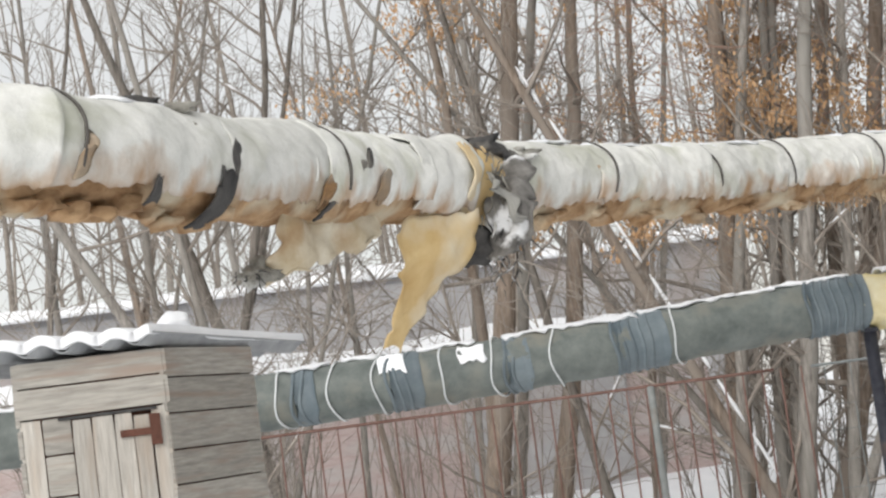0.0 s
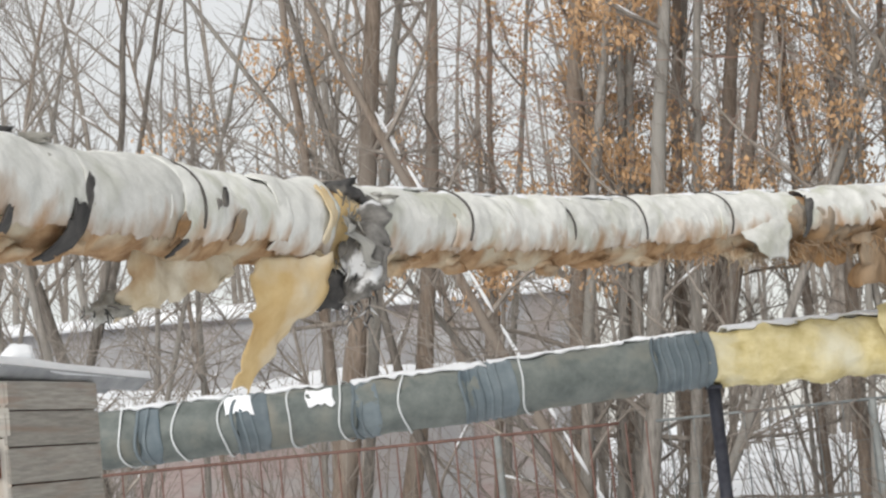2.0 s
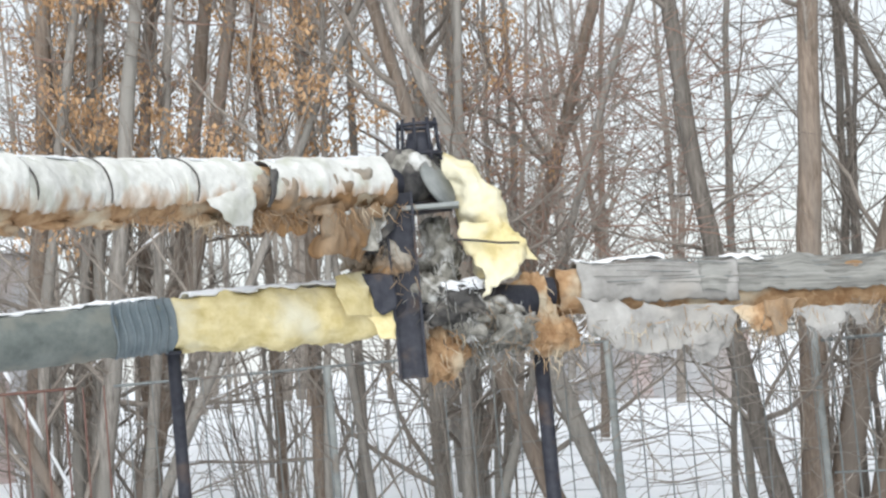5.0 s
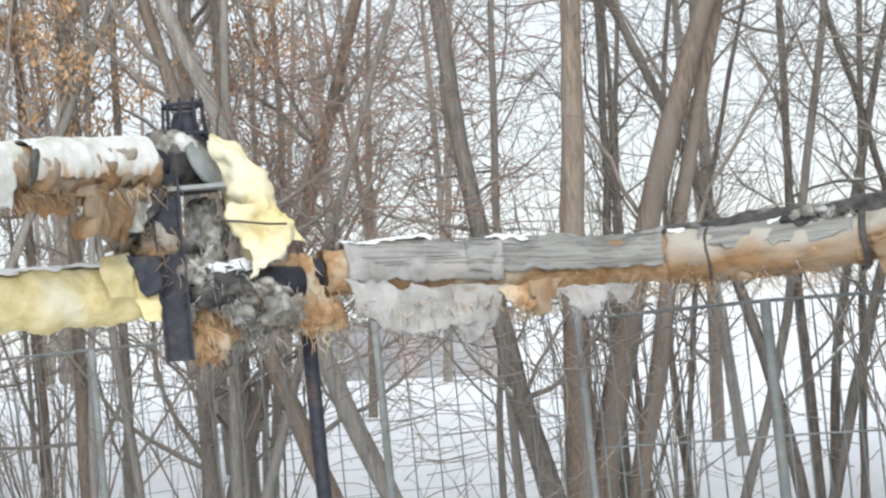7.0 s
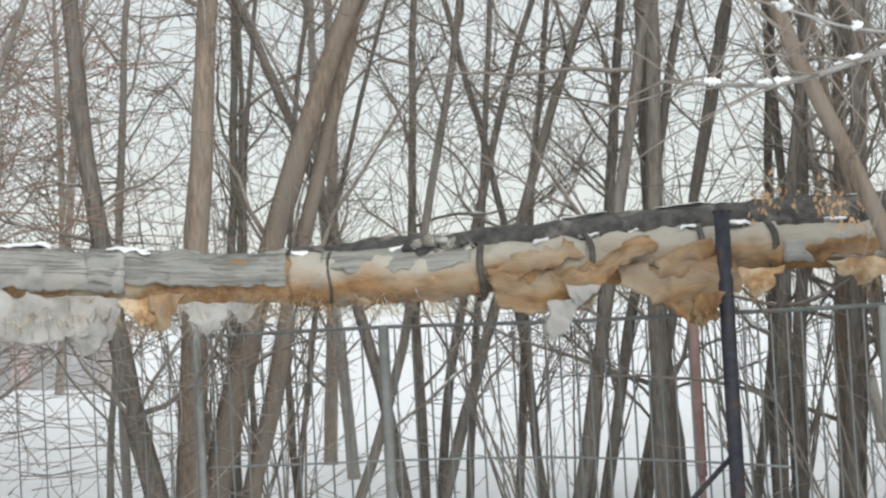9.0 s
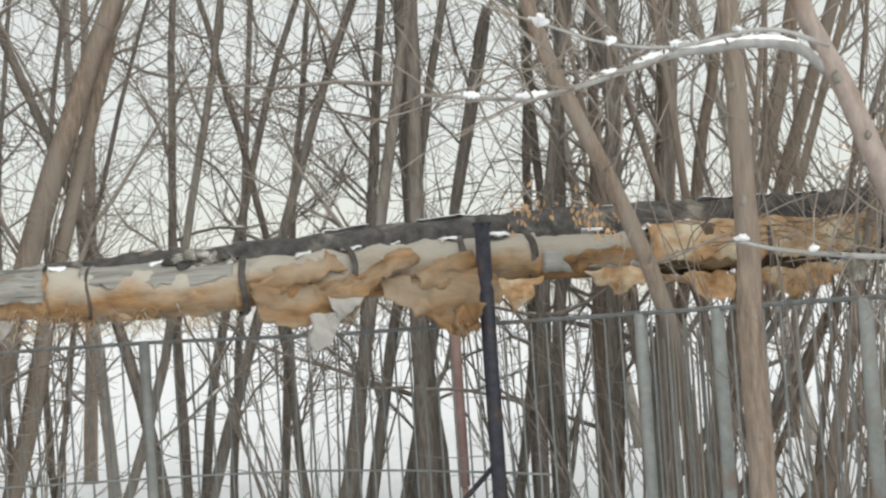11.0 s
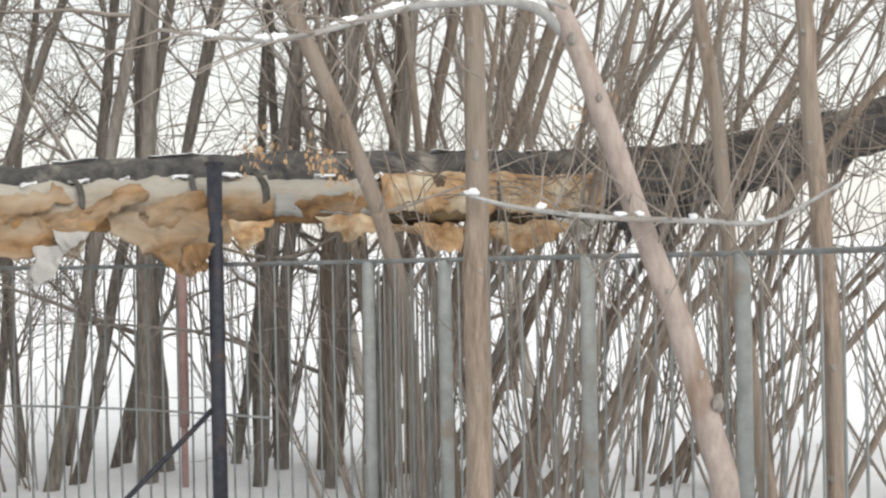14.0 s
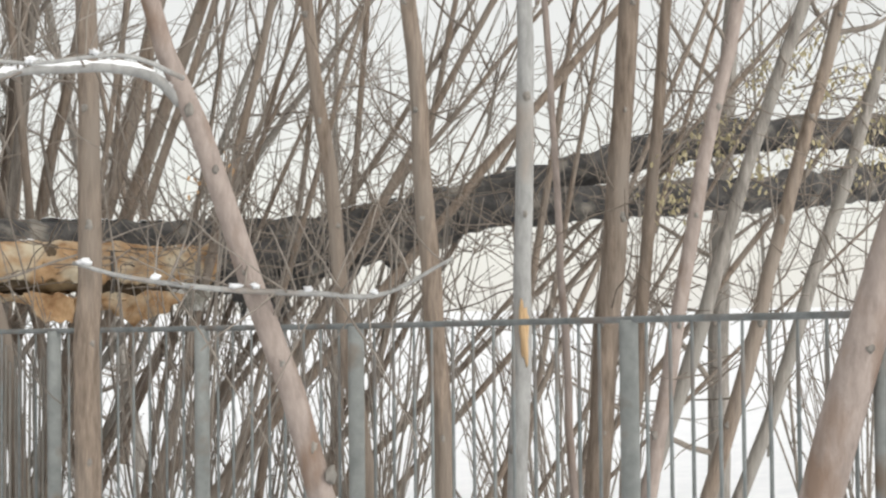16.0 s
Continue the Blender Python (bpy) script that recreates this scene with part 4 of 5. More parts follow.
# ---- the shed ----
def build_shed():
    th = thing("shed", "small weathered plank shed under a snowy corrugated roof", "shed")
    a, b, c = at(-13.3, 0, 7.6), at(-8.8, 0, 7.6), at(-6.05, 0, 8.3)
    a.z = b.z = c.z = 0
    d = a + (c - b)
    e, g = (b - a).normalized(), (c - b).normalized()
    wide, deep = (b - a).length, (c - b).length
    ne, ng = Vector((e.y, -e.x, 0)), Vector((g.y, -g.x, 0))
    top = 2.47

    def board(name, p, along, n, u0, u1, z0, z1, mat, proud=0.0, parent=th, label=""):
        m = p + along * (u0 + u1) / 2 + n * proud
        bm = bmesh.new()
        bmesh.ops.create_cube(bm, size=1.0)
        bmesh.ops.bevel(bm, geom=bm.edges[:], offset=0.04, segments=1, affect="EDGES")
        turn = Matrix((along, n, Vector((0, 0, 1)))).transposed().to_4x4()
        for w in bm.verts:
            w.co = Vector((w.co.x * (u1 - u0), w.co.y * 0.024, w.co.z * (z1 - z0)))
        bmesh.ops.transform(bm, matrix=Matrix.Translation((m.x, m.y, (z0 + z1) / 2)) @ turn, verts=bm.verts)
        return part(name, bm, mat, parent, label)

    # an added inner box behind the boards, coloured dark for shade in their gaps
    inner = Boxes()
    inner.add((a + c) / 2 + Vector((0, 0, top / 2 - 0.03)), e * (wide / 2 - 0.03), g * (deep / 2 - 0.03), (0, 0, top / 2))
    inner.link("inner_wall", IRON_AND_SHADE, th)
    rng = random.Random(3)
    # front: two long boards over a plank door
    z = top
    for h in (0.11, 0.13):
        board("wall_board", a, e, ne, -0.02, wide + 0.02, z - h + 0.008, z, PLANK_H, 0.004 + 0.004 * rng.random())
        z -= h
    board("wall_board", a, e, ne, -0.01, 0.08, 0, z, PLANK)
    zz = z
    while zz > 0.1:
        h = rng.uniform(0.13, 0.2)
        board("wall_board", a, e, ne, 0.085, 0.2, zz - h + 0.008, zz, PLANK_H)
        zz -= h
    door = new("door")
    door.parent = th
    u = 0.205
    while u < wide - 0.09:
        w = min(rng.uniform(0.075, 0.11), wide - 0.07 - u)
        board("door_plank", a, e, ne, u, u + w - 0.003, 0.1, z - 0.02 + rng.uniform(-0.01, 0.01), PLANK, 0.006 + 0.008 * rng.random(), door)
        u += w
    board("lintel", a, e, ne, 0.15, wide - 0.04, z - 0.012, z, FELT, 0.012)
    board("hinge_plate", a, e, ne, wide - 0.20, wide - 0.03, z - 0.115, z - 0.085, IRON_AND_SHADE, 0.025, door, "rusty iron hinge")
    board("hinge_plate", a, e, ne, wide - 0.075, wide - 0.03, z - 0.16, z - 0.03, IRON_AND_SHADE, 0.027, door, "rusty iron hinge")
    board("corner_post", a, e, ne, wide - 0.065, wide + 0.01, 0, z, PLANK, 0.002)
    # the side and the hidden walls: level boards
    for p, along, n, ln in ((b, g, ng, deep), (c, -e, -ne, wide), (d, -g, -ng, deep)):
        z = top
        while z > 0.05:
            h = rng.uniform(0.10, 0.16)
            board("wall_board", p, along, n, -0.015, ln + 0.015, max(z - h + 0.007, 0), z, PLANK_H, 0.006 * rng.random())
            z -= h
    # corrugated roof with its snow
    def sheet(name, mat, lift, thick, u0, u1, v0, v1, wave, soft=0.0, label=""):
        nu, nv = 180, 16
        v, f = [], []
        for i in range(nu + 1):
            for j in range(nv + 1):
                uu, vv = u0 + (u1 - u0) * i / nu, v0 + (v1 - v0) * j / nv
                p = a + e * uu + g * vv
                q = top + 0.035 + lift + wave * math.sin(2 * math.pi * uu / 0.15) - 0.035 * vv
                q += soft * n3((uu, vv, 0), 3.0, 2.0)
                v.append((p.x, p.y, q))
        for i in range(nu):
            for j in range(nv):
                k = i * (nv + 1) + j
                f.append((k, k + nv + 1, k + nv + 2, k + 1))
        ob = link_mesh(name, v, f, mat, th, label)
        so = ob.modifiers.new("thickness", "SOLIDIFY")
        so.thickness, so.offset = thick, 1.0
        return ob

    sheet("roof", SLATE, 0.0, 0.008, -0.5, wide + 0.05, -0.12, 1.32, 0.022, 0.0, "grey corrugated asbestos sheet")
    snow = sheet("roof_snow", SNOW, 0.010, 0.042, -0.52, wide + 0.04, -0.14, 1.33, 0.013, 0.012, "thick snow on the roof")
    bev = snow.modifiers.new("round", "BEVEL")
    bev.width, bev.segments, bev.limit_method = 0.025, 3, "ANGLE"
    lump("snow_heap", a + e * (wide - 0.12) + g * 0.4 + Vector((0, 0, top + 0.12)), (0.07, 0.1, 0.055), SNOW, th, "heap of snow", 0.2, 4.0)
    return th


build_shed()


# ---- low buildings far behind the trees ----
def low_building(name, label, az0, az1, d, top, wall_mat, bays):
    th = thing(name, label, "garage", "garages behind the trees")
    p, q = at(az0, 0, d), at(az1, 0, d)
    e = (q - p).normalized()
    n = Vector((-e.y, e.x, 0))
    ln = (q - p).length
    w = Boxes()
    m = (p + q) / 2 + n * 2.5
    w.add((m.x, m.y, top / 2), e * ln / 2, n * 2.5, (0, 0, top / 2))
    w.link("wall", wall_mat, th)
    bm = bmesh.new()
    bmesh.ops.create_grid(bm, x_segments=60, y_segments=8, size=1.0)
    for v in bm.verts:
        c = m + e * v.co.x * (ln / 2 + 0.2) + n * v.co.y * 2.8
        v.co = Vector((c.x, c.y, top + 0.02 + 0.3 * (1 - abs(v.co.y) ** 6) * (0.8 + 0.5 * noise.noise(Vector((c.x * 0.5, c.y * 0.5, 0))))))
    r = part("roof_snow", bm, SNOW, th, "thick snow on the roof", True)
    so = r.modifiers.new("thickness", "SOLIDIFY")
    so.thickness, so.offset = 0.12, -1.0
    for i in range(bays):
        c = p + e * ln * (i + 0.5) / bays - n * 0.03
        g = Boxes()
        g.add((c.x, c.y, top - 1.2), e * 1.1, n * 0.03, (0, 0, 1.0))
        g.link("garage_door", GARAGE, th)
    return th


low_building("garage", "low pink brick garage with a snowy roof", -24, 8.5, 24, 2.95, BRICK_FAR, 3)
low_building("garage", "low grey garage row with thick snow on top", -24, 10, 36, 5.0, GARAGE, 4)
low_building("garage", "low pink brick garage with a snowy roof", 25, 32, 44, 2.3, BRICK_FAR, 2)

# ---- trees ----
def wander(rng, p, d, length, n, bend, lift=0.0):
    pts = [Vector(p)]
    d = Vector(d).normalized()
    for _ in range(n):
        d = (d + Vector((rng.uniform(-1, 1), rng.uniform(-1, 1), rng.uniform(-1, 1))) * bend + Vector((0, 0, lift))).normalized()
        pts.append(pts[-1] + d * (length / n))
    return pts


def branch_out(rng, pts, r, limbs, low, twigs, spread, fine, lie, snowy=0.35):
    """Limbs that curve up and away from a stem, each with its twigs."""
    n = len(pts)
    for _ in range(limbs):
        u = low + (0.97 - low) * rng.random()
        i = min(int(u * (n - 1)), n - 2)
        p = pts[i].lerp(pts[i + 1], u * (n - 1) - i)
        a, up = rng.uniform(0, 6.28), rng.uniform(0.1, 1.3)
        d = Vector((math.cos(a) * spread, math.sin(a) * spread, up))
        ln = rng.uniform(0.8, 2.6) * (1.15 - 0.5 * u)
        limb = wander(rng, p, d, ln, 8, 0.26, 0.05)
        lr = min(r * 0.4, 0.010 + 0.009 * ln)
        fine.add(limb, [lr * (1 - 0.8 * q / 8) for q in range(9)], 5, False)
        if rng.random() < snowy and abs((limb[3] - limb[1]).normalized().z) < 0.85:
            q = rng.randint(0, 4)
            run_of = [limb[q].lerp(limb[q + 1], 0.3), limb[q + 1], limb[q + 1].lerp(limb[q + 2], 0.7)]
            lie.add([w + Vector((0, 0, lr * 0.7 + 0.005)) for w in run_of], [0.005, 0.009 + 0.3 * lr, 0.005], 6)
        for _ in range(twigs):
            j = rng.randint(1, 7)
            a = rng.uniform(0, 6.28)
            dd = (limb[j + 1] - limb[j]).normalized() + Vector((math.cos(a), math.sin(a), rng.uniform(-0.5, 0.8))) * 0.85
            tw = wander(rng, limb[j].lerp(limb[j + 1], rng.random()), dd, rng.uniform(0.3, 1.3), 6, 0.3, 0.02)
            fine.add(tw, [0.0052, 0.0047, 0.0042, 0.0037, 0.0032, 0.0027, 0.002], 3, False)


def grow(rng, height, r0, lean, limbs=10, low=0.15, twigs=7, spread=0.8, fork=0, trunk_bend=0.035):
    """A bare tree at the origin: its trunk with the limbs, and its twigs."""
    trunk, fine, lie = Tubes(), Tubes(), Tubes()
    stems = [(wander(rng, (0, 0, -0.3), (lean[0], lean[1], 1), height, 22, trunk_bend * 0.8, 0.008), r0)]
    for _ in range(fork):
        i = rng.randint(4, 8)
        a = rng.uniform(0, 6.28)
        d = (lean[0] + 0.35 * math.cos(a), lean[1] + 0.35 * math.sin(a), 1)
        stems.append((wander(rng, stems[0][0][i], d, height * 0.75, 12, 0.05, 0.02), r0 * 0.65))
    for pts, r in stems:
        n = len(pts)
        trunk.add(pts, [r * (1.0 - 0.8 * (i / (n - 1)) ** 1.2) * (1.25 if i == 0 else 1) * (1 + 0.09 * noise.noise(Vector((i * 0.9, r * 97, height)))) for i in range(n)], 9)
        branch_out(rng, pts, r, limbs, low, twigs, spread, fine, lie)
    return trunk, fine, stems, lie


def hang_keys(th, rng, tips, count):
    """Bunches of dry winged seeds hung on the twigs."""
    v, f = [], []
    for _ in range(count):
        heart = rng.choice(tips)
        for _ in range(7):
            c = heart + Vector((rng.gauss(0, 0.2), rng.gauss(0, 0.2), rng.gauss(0, 0.17)))
            for _ in range(rng.randint(16, 34)):
                p = c + Vector((rng.gauss(0, 0.06), rng.gauss(0, 0.06), rng.gauss(-0.04, 0.07)))
                e1 = Vector((rng.uniform(-1, 1), rng.uniform(-1, 1), rng.uniform(-0.5, 0.5))).normalized() * rng.uniform(0.010, 0.020)
                e2 = Vector((rng.uniform(-0.6, 0.6), rng.uniform(-0.6, 0.6), -1)).normalized() * rng.uniform(0.03, 0.055)
                q = len(v)
                v += [p - e1 * 0.4, p + e1 * 0.4, p + e1 + e2 * 0.6, p + e2, p - e1 + e2 * 0.5]
                f.append((q, q + 1, q + 2, q + 3, q + 4))
    tagged(link_mesh("seed_foliage", v, f, DRY_LEAF, th, "hanging bunches of dry orange-brown winged seeds", False), kind="stuff")


BARK_WORDS = {"bark_grey_brown": "bare young tree with a grey-brown trunk in snow", "bark_dark_brown": "bare tree with a dark brown crooked trunk in snow", "bark_warm_brown": "bare tree with a warm brown trunk in snow", "bark_smooth_pink_grey": "smooth pinkish-grey trunk leaning over the fence", "bark_smooth_silver": "straight silver-grey smooth trunk with a bark wound"}


def stem(az, d, lean, bow, r, bark, seed):
    """A bare tree that crosses eye level at a bearing and distance, leaning sideways by some degrees and bowed."""
    rng = random.Random(seed)
    near = d < 11
    r = r if near else r * 0.86
    right = Vector((math.cos(radians(az)), -math.sin(radians(az)), 0))
    away = Vector((math.sin(radians(az)), math.cos(radians(az)), 0))
    c = at(az, 0, d)
    bow = min(max(bow, -0.03), 0.03)
    slope = math.tan(radians(lean))
    depth = rng.uniform(-0.06, 0.06)

    def side(h):
        k = min(max(h, -2.3), 3.6)
        return slope * h + bow * (k * k + 2 * k * (h - k))

    foot = c + right * side(-2.0)
    g = ground_height(foot.x, foot.y)
    th = thing("tree", ("brown bare trunk beside the fence" if near and bark in (BARK, BARK_WARM) else BARK_WORDS[bark.name]), "tree", "bare trees")
    pts, radii = [], []
    n = 26
    top = 5.0 if near else 6.8
    for i in range(n + 1):
        h = g - 0.35 - EYE.z + (top - g + 0.35 + EYE.z) * i / n
        sway = 0.035 * noise.noise(Vector((h * 0.7, seed * 1.7, 2.0))) + 0.018 * noise.noise(Vector((h * 2.0, seed * 1.7, 6.0)))
        p = c + right * (side(h) + sway) + away * (depth * h)
        pts.append(Vector((p.x - foot.x, p.y - foot.y, EYE.z + h - g)))
        radii.append(r * max(0.3, 1.06 - 0.09 * (h + 0.5)) * (1.2 if i == 0 else 1) * (1 + 0.10 * noise.noise(Vector((h * 1.6, seed * 0.9, 0)))))
    trunk, fine, lie = Tubes(), Tubes(), Tubes()
    trunk.add(pts, radii, 10)
    trunk.link("trunk", bark, th)
    branch_out(rng, pts, r, 5 if near else 12 if az < 33 else 9, 0.5 if near else 0.12, 12 if near else 14, 0.8, fine, lie)
    tagged(fine.link("crown", TWIG, th), kind="stuff")
    if lie.v:
        tagged(lie.link("snow", SNOW, th, "snow lying along the limbs"), kind="stuff")
    if near and r > 0.04:
        for i in range(7):
            k = 4 + 2 * i
            q = (right * rng.uniform(-0.8, 0.8) - away).normalized()
            z = rng.uniform(0.010, 0.02)
            lump("knot", pts[k] + q * radii[k] * 0.92, (z, z, z * 1.3), BARK, th, "", 0.6, i + az, 2)
    if bark is BARK_SILVER:
        k = min(range(n + 1), key=lambda i: abs(pts[i].z + g - EYE.z))
        lump("wound", pts[k] - away * radii[k] * 0.75 + right * 0.006, (0.026, 0.022, 0.17), BARE_WOOD, th, "bare wood where the bark is torn", 0.35, 3.0)
    if 4.5 < az < 23 and seed % 4:
        tips = [p for p in fine.v[::7] if 3.6 < p.z < 6.3]
        hang_keys(th, rng, tips, 9 if az < 19 else 5)
    th.location = (foot.x, foot.y, g)
    return th


def tree(x, y, r=0.09, lean=(0, 0), height=9, seed=1, bark=None, label="", limbs=10, low=0.15, twigs=7, fork=0, spread=0.8, trunk_bend=0.035, name="tree", group="bare trees"):
    rng = random.Random(seed)
    trunk, fine, stems, lie = grow(rng, height, r, lean, limbs, low, twigs, spread=spread, fork=fork, trunk_bend=trunk_bend)
    th = thing(name, label or "bare young tree with a grey-brown trunk in snow", "tree", group)
    trunk.link("trunk", bark or BARK, th)
    tagged(fine.link("crown", TWIG, th), kind="stuff")
    if lie.v:
        tagged(lie.link("snow", SNOW, th, "snow lying along the limbs"), kind="stuff")
    th.location = (x, y, ground_height(x, y))
    return th


# trees that stand out, each with its own stem, lean and girth
stem(-12.85, 19.0, 9.4, 0.0000, 0.041, BARK_DARK, 400)
stem(-8.94, 20.0, 9.4, 0.0086, 0.037, BARK, 401)
stem(-8.57, 18.0, -2.1, 0.0000, 0.056, BARK, 402)
stem(-7.54, 18.5, 23.3, -0.0274, 0.046, BARK_DARK, 403)
stem(-7.28, 16.0, -28.9, 0.0000, 0.060, BARK, 404)
stem(-7.08, 17.0, 18.1, -0.0296, 0.053, BARK_DARK, 405)
stem(-6.64, 17.0, -9.0, 0.0000, 0.058, BARK, 406)
stem(-5.94, 18.0, -12.9, -0.0075, 0.079, BARK_DARK, 407)
stem(-4.52, 18.0, 16.9, 0.0000, 0.039, BARK, 408)
stem(-2.65, 20.0, 2.1, 0.0000, 0.044, BARK, 409)
stem(1.05, 19.0, 5.6, 0.0100, 0.041, BARK, 410)
stem(1.52, 17.0, 0.3, -0.0088, 0.066, BARK_WARM, 411)
stem(1.81, 16.0, 10.2, -0.0067, 0.130, BARK_WARM, 412)
stem(2.44, 17.5, 8.6, 0.0034, 0.076, BARK, 413)
stem(4.01, 16.5, 10.8, -0.0146, 0.098, BARK_WARM, 414)
stem(4.33, 16.0, -11.6, 0.0000, 0.050, BARK_DARK, 415)
stem(6.68, 19.0, 4.5, 0.0000, 0.053, BARK_WARM, 416)
stem(6.96, 19.0, 8.6, 0.0000, 0.047, BARK, 417)
stem(7.81, 17.0, -32.2, 0.0000, 0.042, BARK, 418)
stem(9.31, 17.0, 6.0, -0.0014, 0.066, BARK, 419)
stem(9.34, 17.0, 4.8, 0.0030, 0.117, BARK_WARM, 420)
stem(9.48, 16.0, 7.4, 0.0074, 0.065, BARK, 421)
stem(10.70, 16.5, 5.8, 0.0000, 0.057, BARK, 422)
stem(10.87, 18.0, 5.1, -0.0023, 0.070, BARK_WARM, 423)
stem(11.20, 16.5, 3.9, 0.0046, 0.067, BARK, 424)
stem(11.20, 17.5, 15.1, -0.0119, 0.065, BARK, 425)
stem(11.55, 15.6, 8.2, 0.0000, 0.092, BARK, 426)
stem(12.76, 17.5, 2.3, 0.0111, 0.082, BARK_WARM, 427)
stem(12.97, 16.0, 6.6, 0.0000, 0.060, BARK, 428)
stem(13.24, 17.0, 13.1, -0.0114, 0.106, BARK_WARM, 429)
stem(13.39, 16.5, 17.6, -0.0217, 0.093, BARK_WARM, 430)
stem(14.66, 15.5, 26.1, 0.0000, 0.053, BARK, 431)
stem(16.84, 18.0, 1.1, 0.0000, 0.062, BARK_WARM, 432)
stem(18.10, 17.0, 2.1, 0.0000, 0.064, BARK_WARM, 433)
stem(18.48, 16.0, 4.3, 0.0000, 0.040, BARK, 434)
stem(19.26, 16.0, -4.3, 0.0000, 0.045, BARK, 435)
stem(19.50, 18.0, 3.3, 0.0000, 0.056, BARK, 436)
stem(21.90, 17.0, 1.8, 0.0026, 0.090, BARK, 437)
stem(22.95, 15.6, 3.7, 0.0000, 0.058, BARK, 438)
stem(23.10, 16.0, 2.9, 0.0000, 0.070, BARK, 439)
stem(23.19, 17.5, 0.9, 0.0000, 0.076, BARK, 440)
stem(23.86, 19.0, 3.6, 0.0000, 0.041, BARK, 441)
stem(23.92, 15.6, -16.4, 0.0150, 0.092, BARK_WARM, 442)
stem(24.28, 17.0, 19.5, -0.0029, 0.090, BARK_WARM, 443)
stem(24.43, 18.0, 6.8, -0.0137, 0.050, BARK, 444)
stem(25.31, 15.6, 20.0, 0.0000, 0.049, BARK, 445)
stem(25.58, 15.2, -19.2, 0.0002, 0.095, BARK, 446)
stem(31.50, 15.2, -9.0, 0.0235, 0.104, BARK_DARK, 447)
stem(31.52, 18.0, 4.4, 0.0000, 0.039, BARK, 448)
stem(31.64, 17.0, 1.5, 0.0138, 0.048, BARK, 449)
stem(33.97, 15.4, 5.0, -0.0004, 0.134, BARK_WARM, 451)
stem(35.18, 17.0, 1.9, 0.0055, 0.053, BARK_DARK, 452)
stem(35.30, 18.0, 5.5, -0.0127, 0.039, BARK_DARK, 453)
stem(35.63, 17.0, 0.9, 0.0188, 0.032, BARK_DARK, 454)
stem(35.81, 15.6, 16.3, 0.0232, 0.136, BARK_WARM, 455)
stem(36.91, 16.0, 14.7, 0.0050, 0.090, BARK_WARM, 457)
stem(36.98, 18.0, 2.5, 0.0202, 0.039, BARK_DARK, 458)
stem(37.86, 18.0, 11.0, 0.0254, 0.034, BARK_DARK, 459)
stem(39.28, 16.5, -13.8, -0.0313, 0.062, BARK_DARK, 460)
stem(40.80, 16.5, 15.2, -0.0192, 0.049, BARK_DARK, 461)
stem(41.05, 17.0, 0.7, 0.0115, 0.050, BARK_DARK, 462)
stem(42.49, 17.0, 11.8, 0.0269, 0.048, BARK_DARK, 463)
stem(43.02, 17.0, 5.5, 0.0000, 0.040, BARK_DARK, 464)
stem(43.58, 16.6, 18.3, 0.0097, 0.057, BARK_DARK, 465)
stem(44.38, 17.0, -6.4, -0.0244, 0.045, BARK_DARK, 466)
stem(44.58, 18.0, 5.6, 0.0093, 0.045, BARK_DARK, 467)
stem(47.06, 17.5, 6.3, 0.0000, 0.044, BARK_DARK, 468)
stem(47.09, 17.0, 8.4, -0.0107, 0.048, BARK_DARK, 469)
stem(47.18, 15.4, 10.8, 0.0008, 0.067, BARK_DARK, 470)
stem(48.06, 16.0, 12.2, 0.0012, 0.055, BARK_DARK, 471)
stem(48.78, 15.6, 1.1, 0.0063, 0.092, BARK_DARK, 472)
stem(48.84, 16.0, -2.2, 0.0140, 0.080, BARK_DARK, 473)
stem(49.39, 17.0, 11.9, 0.0076, 0.048, BARK_DARK, 474)
stem(49.43, 17.0, 13.7, -0.0024, 0.048, BARK_DARK, 475)
stem(52.40, 17.0, 2.1, 0.0035, 0.053, BARK_DARK, 476)
stem(52.64, 16.5, 9.0, 0.0000, 0.046, BARK_DARK, 477)
stem(52.82, 15.2, 6.2, 0.0145, 0.062, BARK_DARK, 478)
stem(52.89, 16.5, 0.2, 0.0000, 0.051, BARK_DARK, 479)
stem(53.35, 16.0, 3.5, 0.0000, 0.065, BARK_DARK, 480)
stem(54.61, 16.0, 2.5, 0.0000, 0.065, BARK_WARM, 481)
stem(54.98, 15.0, 3.5, 0.0008, 0.056, BARK_DARK, 482)
stem(55.16, 15.6, 3.5, 0.0000, 0.063, BARK_DARK, 483)
stem(55.70, 16.0, -3.5, 0.0000, 0.055, BARK_DARK, 484)
stem(56.71, 16.0, 3.9, 0.0000, 0.100, BARK_WARM, 485)
stem(56.72, 14.0, 5.5, 0.0019, 0.057, BARK_DARK, 486)
stem(56.78, 15.6, 4.4, 0.0000, 0.092, BARK_WARM, 487)
stem(57.26, 16.4, 11.6, 0.0000, 0.072, BARK_WARM, 488)
stem(59.14, 15.8, 14.0, 0.0000, 0.094, BARK_WARM, 489)
stem(59.37, 8.8, 0.2, -0.0028, 0.060, BARK_WARM, 490)
stem(59.57, 15.8, 18.8, 0.0000, 0.084, BARK_WARM, 491)
stem(60.06, 14.0, 18.5, 0.0000, 0.044, BARK_WARM, 492)
stem(60.96, 17.0, 36.6, 0.0000, 0.048, BARK, 493)
stem(61.43, 17.0, 21.4, 0.0000, 0.042, BARK, 494)
stem(62.83, 13.0, 13.4, 0.0000, 0.045, BARK_WARM, 495)
stem(65.34, 13.0, 16.4, 0.0000, 0.028, BARK_WARM, 496)
stem(66.65, 13.5, 30.3, 0.0000, 0.034, BARK_WARM, 497)
